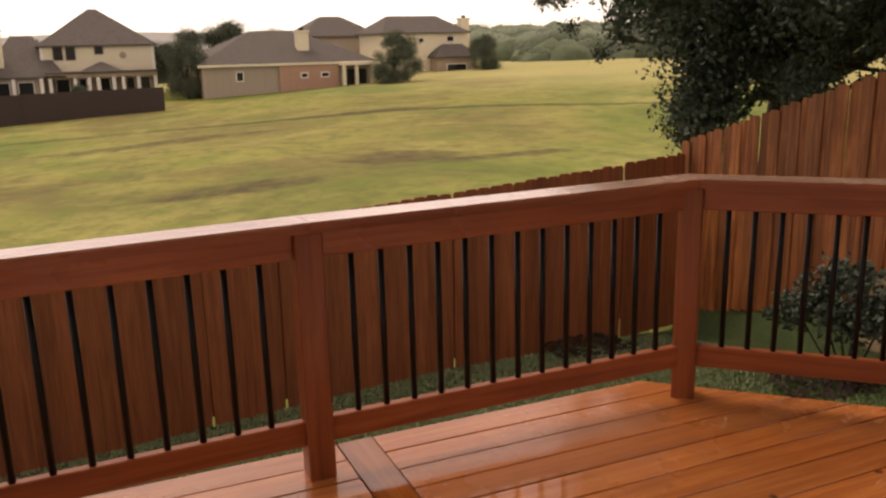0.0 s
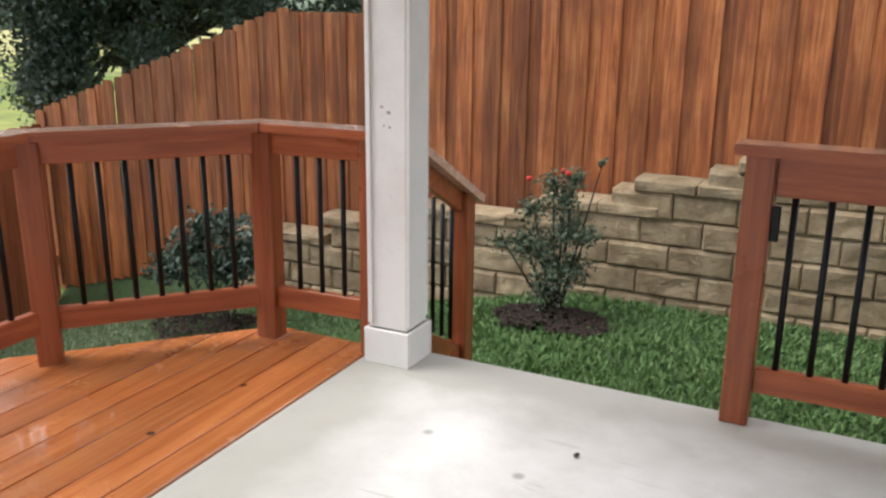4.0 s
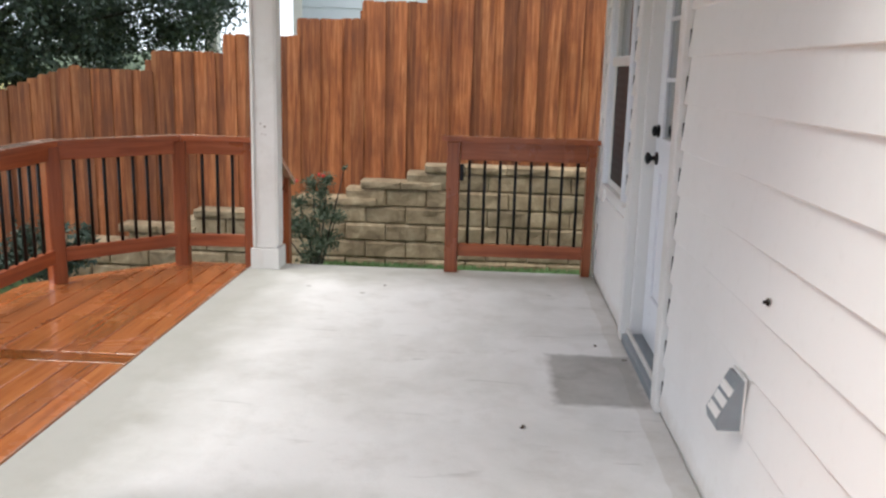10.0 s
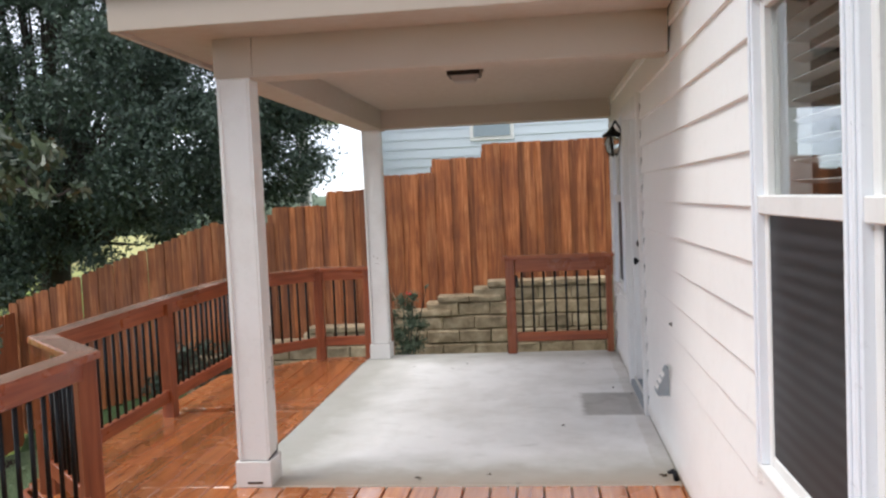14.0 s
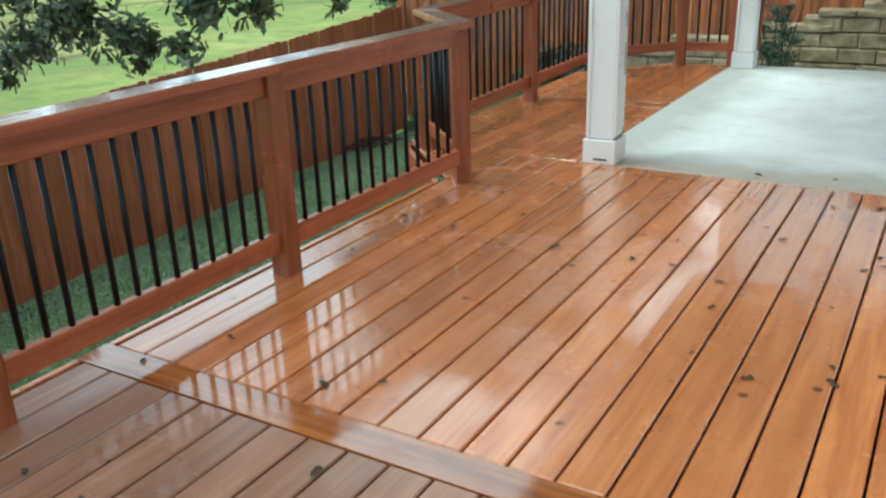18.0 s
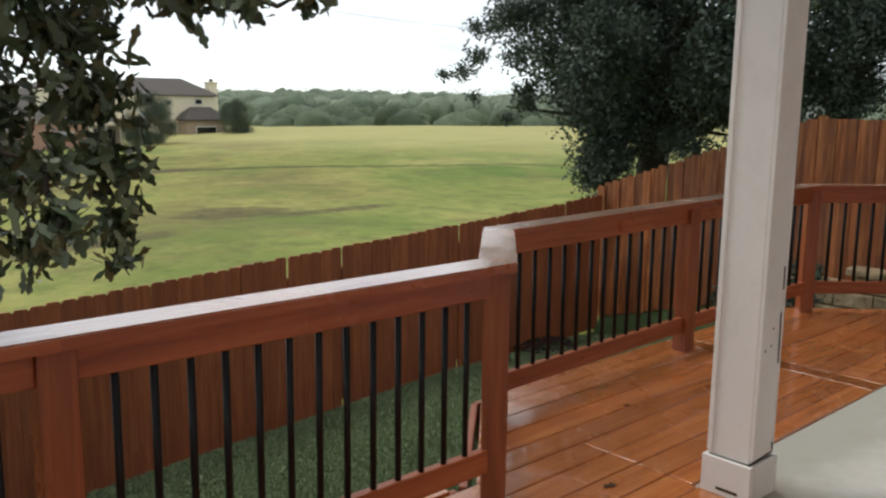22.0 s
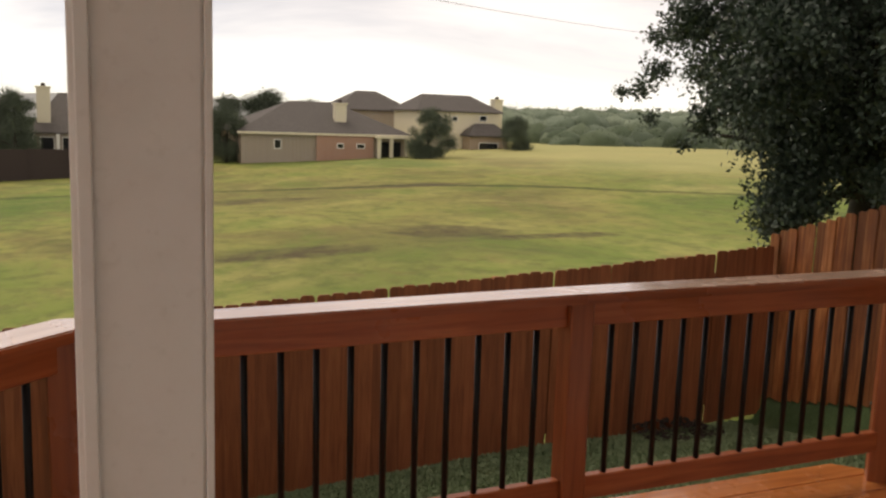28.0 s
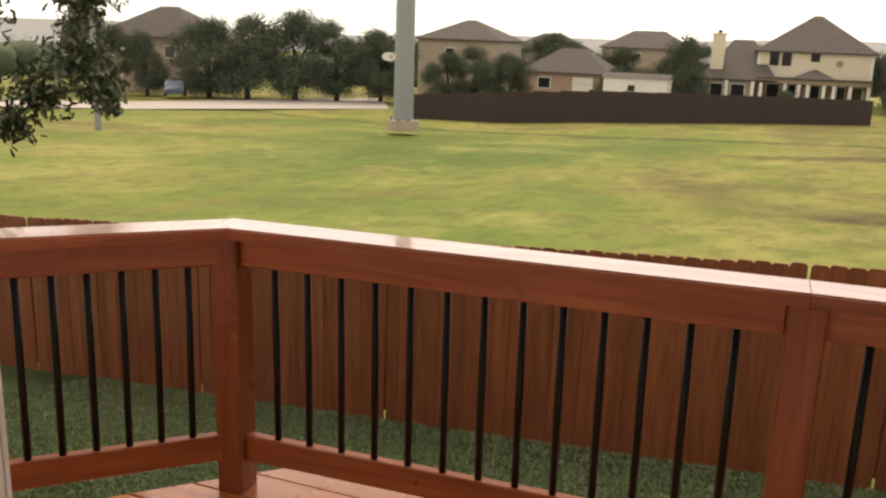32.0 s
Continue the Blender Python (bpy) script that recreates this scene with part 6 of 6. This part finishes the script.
def street():
    tall = pole("power_pole", "massive grey galvanised steel power pole", (-51.0, -20.25, -3.62), 0.64, 0.46, 26.0, 1.0)
    bm = lathe(bmesh.new(), [(0.34, 0.0), (0.34, 0.06), (0.24, 0.07), (0.24, 0.0)])
    part("number_ring", bm, WHITE, tall, "pale ring-shaped tag", pose(0.45, -0.82, 3.9, 0, 90, 20) @ Matrix.Diagonal((0.8, 1.4, 1, 1)))
    box("bracket", (0.5, 0.1, 0.12), GALV, tall, (0.3, -0.62, 3.9), (0, 0, -55))
    for k in range(8):
        a = k * math.tau / 8
        bm = lathe(bmesh.new(), [(0.06, 0.0), (0.06, 0.09), (0.03, 0.12)], sides=8)
        part("anchor_bolt", bm, BRONZE, tall, m=pose(0.84 * math.cos(a), 0.84 * math.sin(a), 0.05))
    pole("street_pole", "slim grey metal street pole", (-37.0, -31.65, -4.15), 0.17, 0.11, 13.0, 0.28)
    verts, faces = [], []
    near_edge = [(-36.4, -60.0), (-55.4, -45.9), (-74.4, -31.9)]
    far_edge = [(-45.0, -67.0), (-63.0, -53.5), (-88.0, -39.0)]
    for p, q in zip(near_edge, far_edge):
        for k in range(4):
            x, y = p[0] + (q[0] - p[0]) * k / 3, p[1] + (q[1] - p[1]) * k / 3
            verts.append((x, y, height(x, y) + 0.05))
    for i in range(len(near_edge) - 1):
        for k in range(3):
            a = 4 * i + k
            faces.append((a, a + 4, a + 5, a + 1))
    tagged(link_mesh("road", raw_mesh("road", verts, faces, ROAD)), "pale concrete residential street", "road", kind="structure")
    pole("power_pole", "massive grey galvanised steel power pole", (-54.0, 111.5, -7.0), 0.64, 0.46, 30.0, 1.0)
    for lift in (0.0, 2.4):
        w = thing("power_line", "thin dark overhead power line between steel poles", "cable", "power lines", at=(-51.0, -20.25, 0))
        bm = bmesh.new()
        prev = None
        for i in range(41):
            y = 131.7 * i / 40
            p = Vector((-3.0 * i / 40, y, 7.6 + 0.0016 * (y - 65.7) ** 2 + lift))
            if prev is not None:
                tube(bm, prev, p, 0.017, 0.017, 5, False)
            prev = p
        part("wire", bm, GALV, w)


def parked_car():
    c = thing("parked_car", "blue-grey estate car parked in a driveway", "car", at=(-71.0, -53.3, height(-71.0, -53.3) + 0.25), turn=35)
    bm = bmesh.new()
    prof = [(-2.2, 0.3), (2.2, 0.3), (2.25, 0.75), (1.4, 0.95), (0.7, 1.5), (-1.7, 1.52), (-2.25, 0.95)]
    sides = [[bm.verts.new((x, y, z)) for x, z in prof] for y in (-0.85, 0.85)]
    bm.faces.new(sides[0])
    bm.faces.new(sides[1][::-1])
    for k in range(len(prof)):
        bm.faces.new((sides[0][k], sides[0][(k + 1) % 7], sides[1][(k + 1) % 7], sides[1][k]))
    bmesh.ops.bevel(bm, geom=bm.edges[:], offset=0.07, segments=2, affect="EDGES")
    part("body", bm, plain("blue_grey_car_paint", (0.10, 0.13, 0.2), 0.25, 0.3), c)
    for y in (-0.86, 0.86):
        box("side_window", (1.9, 0.02, 0.38), FARGLASS, c, (-0.4, y, 1.22))
        for x in (-1.4, 1.4):
            bm = lathe(bmesh.new(), [(0.33, -0.1), (0.34, 0.0), (0.33, 0.1)])
            part("wheel", bm, BLACK, c, "dark tyre", pose(x, y, 0.33, 90, 0, 0))
    box("windscreen", (0.02, 1.4, 0.5), FARGLASS, c, (-2.0, 0, 1.24), (0, 18, 0))


def neighbour():
    """The pale house over the back fence."""
    h = thing("neighbour_house", "pale blue-grey lap-sided house behind the back fence", "house")
    y = 13.0
    span("wall", (-4.1, y, 0.3), (9.0, y + 0.2, 6.5), BLUEWHITE, h, bevel=0)
    z = 1.6
    while z < 5.0:
        box("clapboard", (5.2, 0.02, 0.2), BLUEWHITE, h, (-1.5, y - 0.012, z), (-4, 0, 0), bevel=0)
        box("clapboard", (7.6, 0.02, 0.2), BLUEWHITE, h, (5.2, y - 0.012, z), (-4, 0, 0), bevel=0)
        z += 0.19
    w = span("window", (-2.0, y - 0.06, 2.75), (-1.1, y + 0.02, 4.2), WHITE, h)
    link_mesh("pane", box_mesh((0.75, 0.02, 1.3), plain("pale_grey_blue_window", (0.30, 0.36, 0.40), 0.2), 0), w, pose(0, -0.045, 0))
    span("porch_beam", (-9.0, y - 1.5, 3.25), (-4.15, y + 0.1, 3.6), BLUEWHITE, h)
    span("porch_column", (-5.25, y - 1.45, 0.3), (-5.05, y - 1.25, 3.25), WHITE, h)
    span("roof_edge", (-9.2, y - 1.8, 3.6), (-4.1, y + 0.4, 3.75), ROOF, h)
    span("corner_board", (-4.16, y - 0.04, 0.3), (-4.0, y + 0.2, 6.5), WHITE, h)


house_cream()
house_brick()
house_far_right()
houses_left()
far_fence()
far_trees()
woodland()
far_ridge()
street()
parked_car()


neighbour()


# ---------------------------------------------------------------- litter on the boards
def litter():
    rng = random.Random(31)
    kinds = []
    for k in range(4):
        bm = bmesh.new()
        pts = [(-0.5, 0), (-0.15, 0.28), (0.1, 0.12), (0.3, 0.3), (0.5, 0.05), (0.25, -0.25), (0.0, -0.1), (-0.2, -0.3)]
        vs = [bm.verts.new((0.06 * x, 0.06 * y, 0.012 * rng.random())) for x, y in pts]
        c = bm.verts.new((0, 0, 0.004))
        for i in range(8):
            bm.faces.new((vs[i], vs[(i + 1) % 8], c))
        kinds.append(finish(bm, "fallen_leaf", DIRT))
    spots = [(-1.353, 3.46), (-0.073, 2.329), (0.052, 2.104), (-0.25, 3.35), (-0.5, 1.2), (-0.95, 0.18), (-1.35, 0.12), (0.02, 0.14)]
    spots += [(rng.uniform(-2.9, 0.0), rng.uniform(-4.6, -0.2)) for _ in range(46)]
    spots += [(rng.uniform(-0.75, 0.05), rng.uniform(-3.2, -0.6)) for _ in range(16)]
    for x, y in spots:
        ob = link_mesh("fallen_leaf", rng.choice(kinds), None, pose(x, y, 0.002, 0, 0, rng.uniform(0, 360)) @ Matrix.Scale(rng.uniform(0.4, 1.1), 4))
        tagged(ob, "small dead brown leaf lying on the wet boards" if y < 0 else "small dead brown leaf lying on the concrete", "leaf", "fallen leaves")


litter()
deck()
fences()
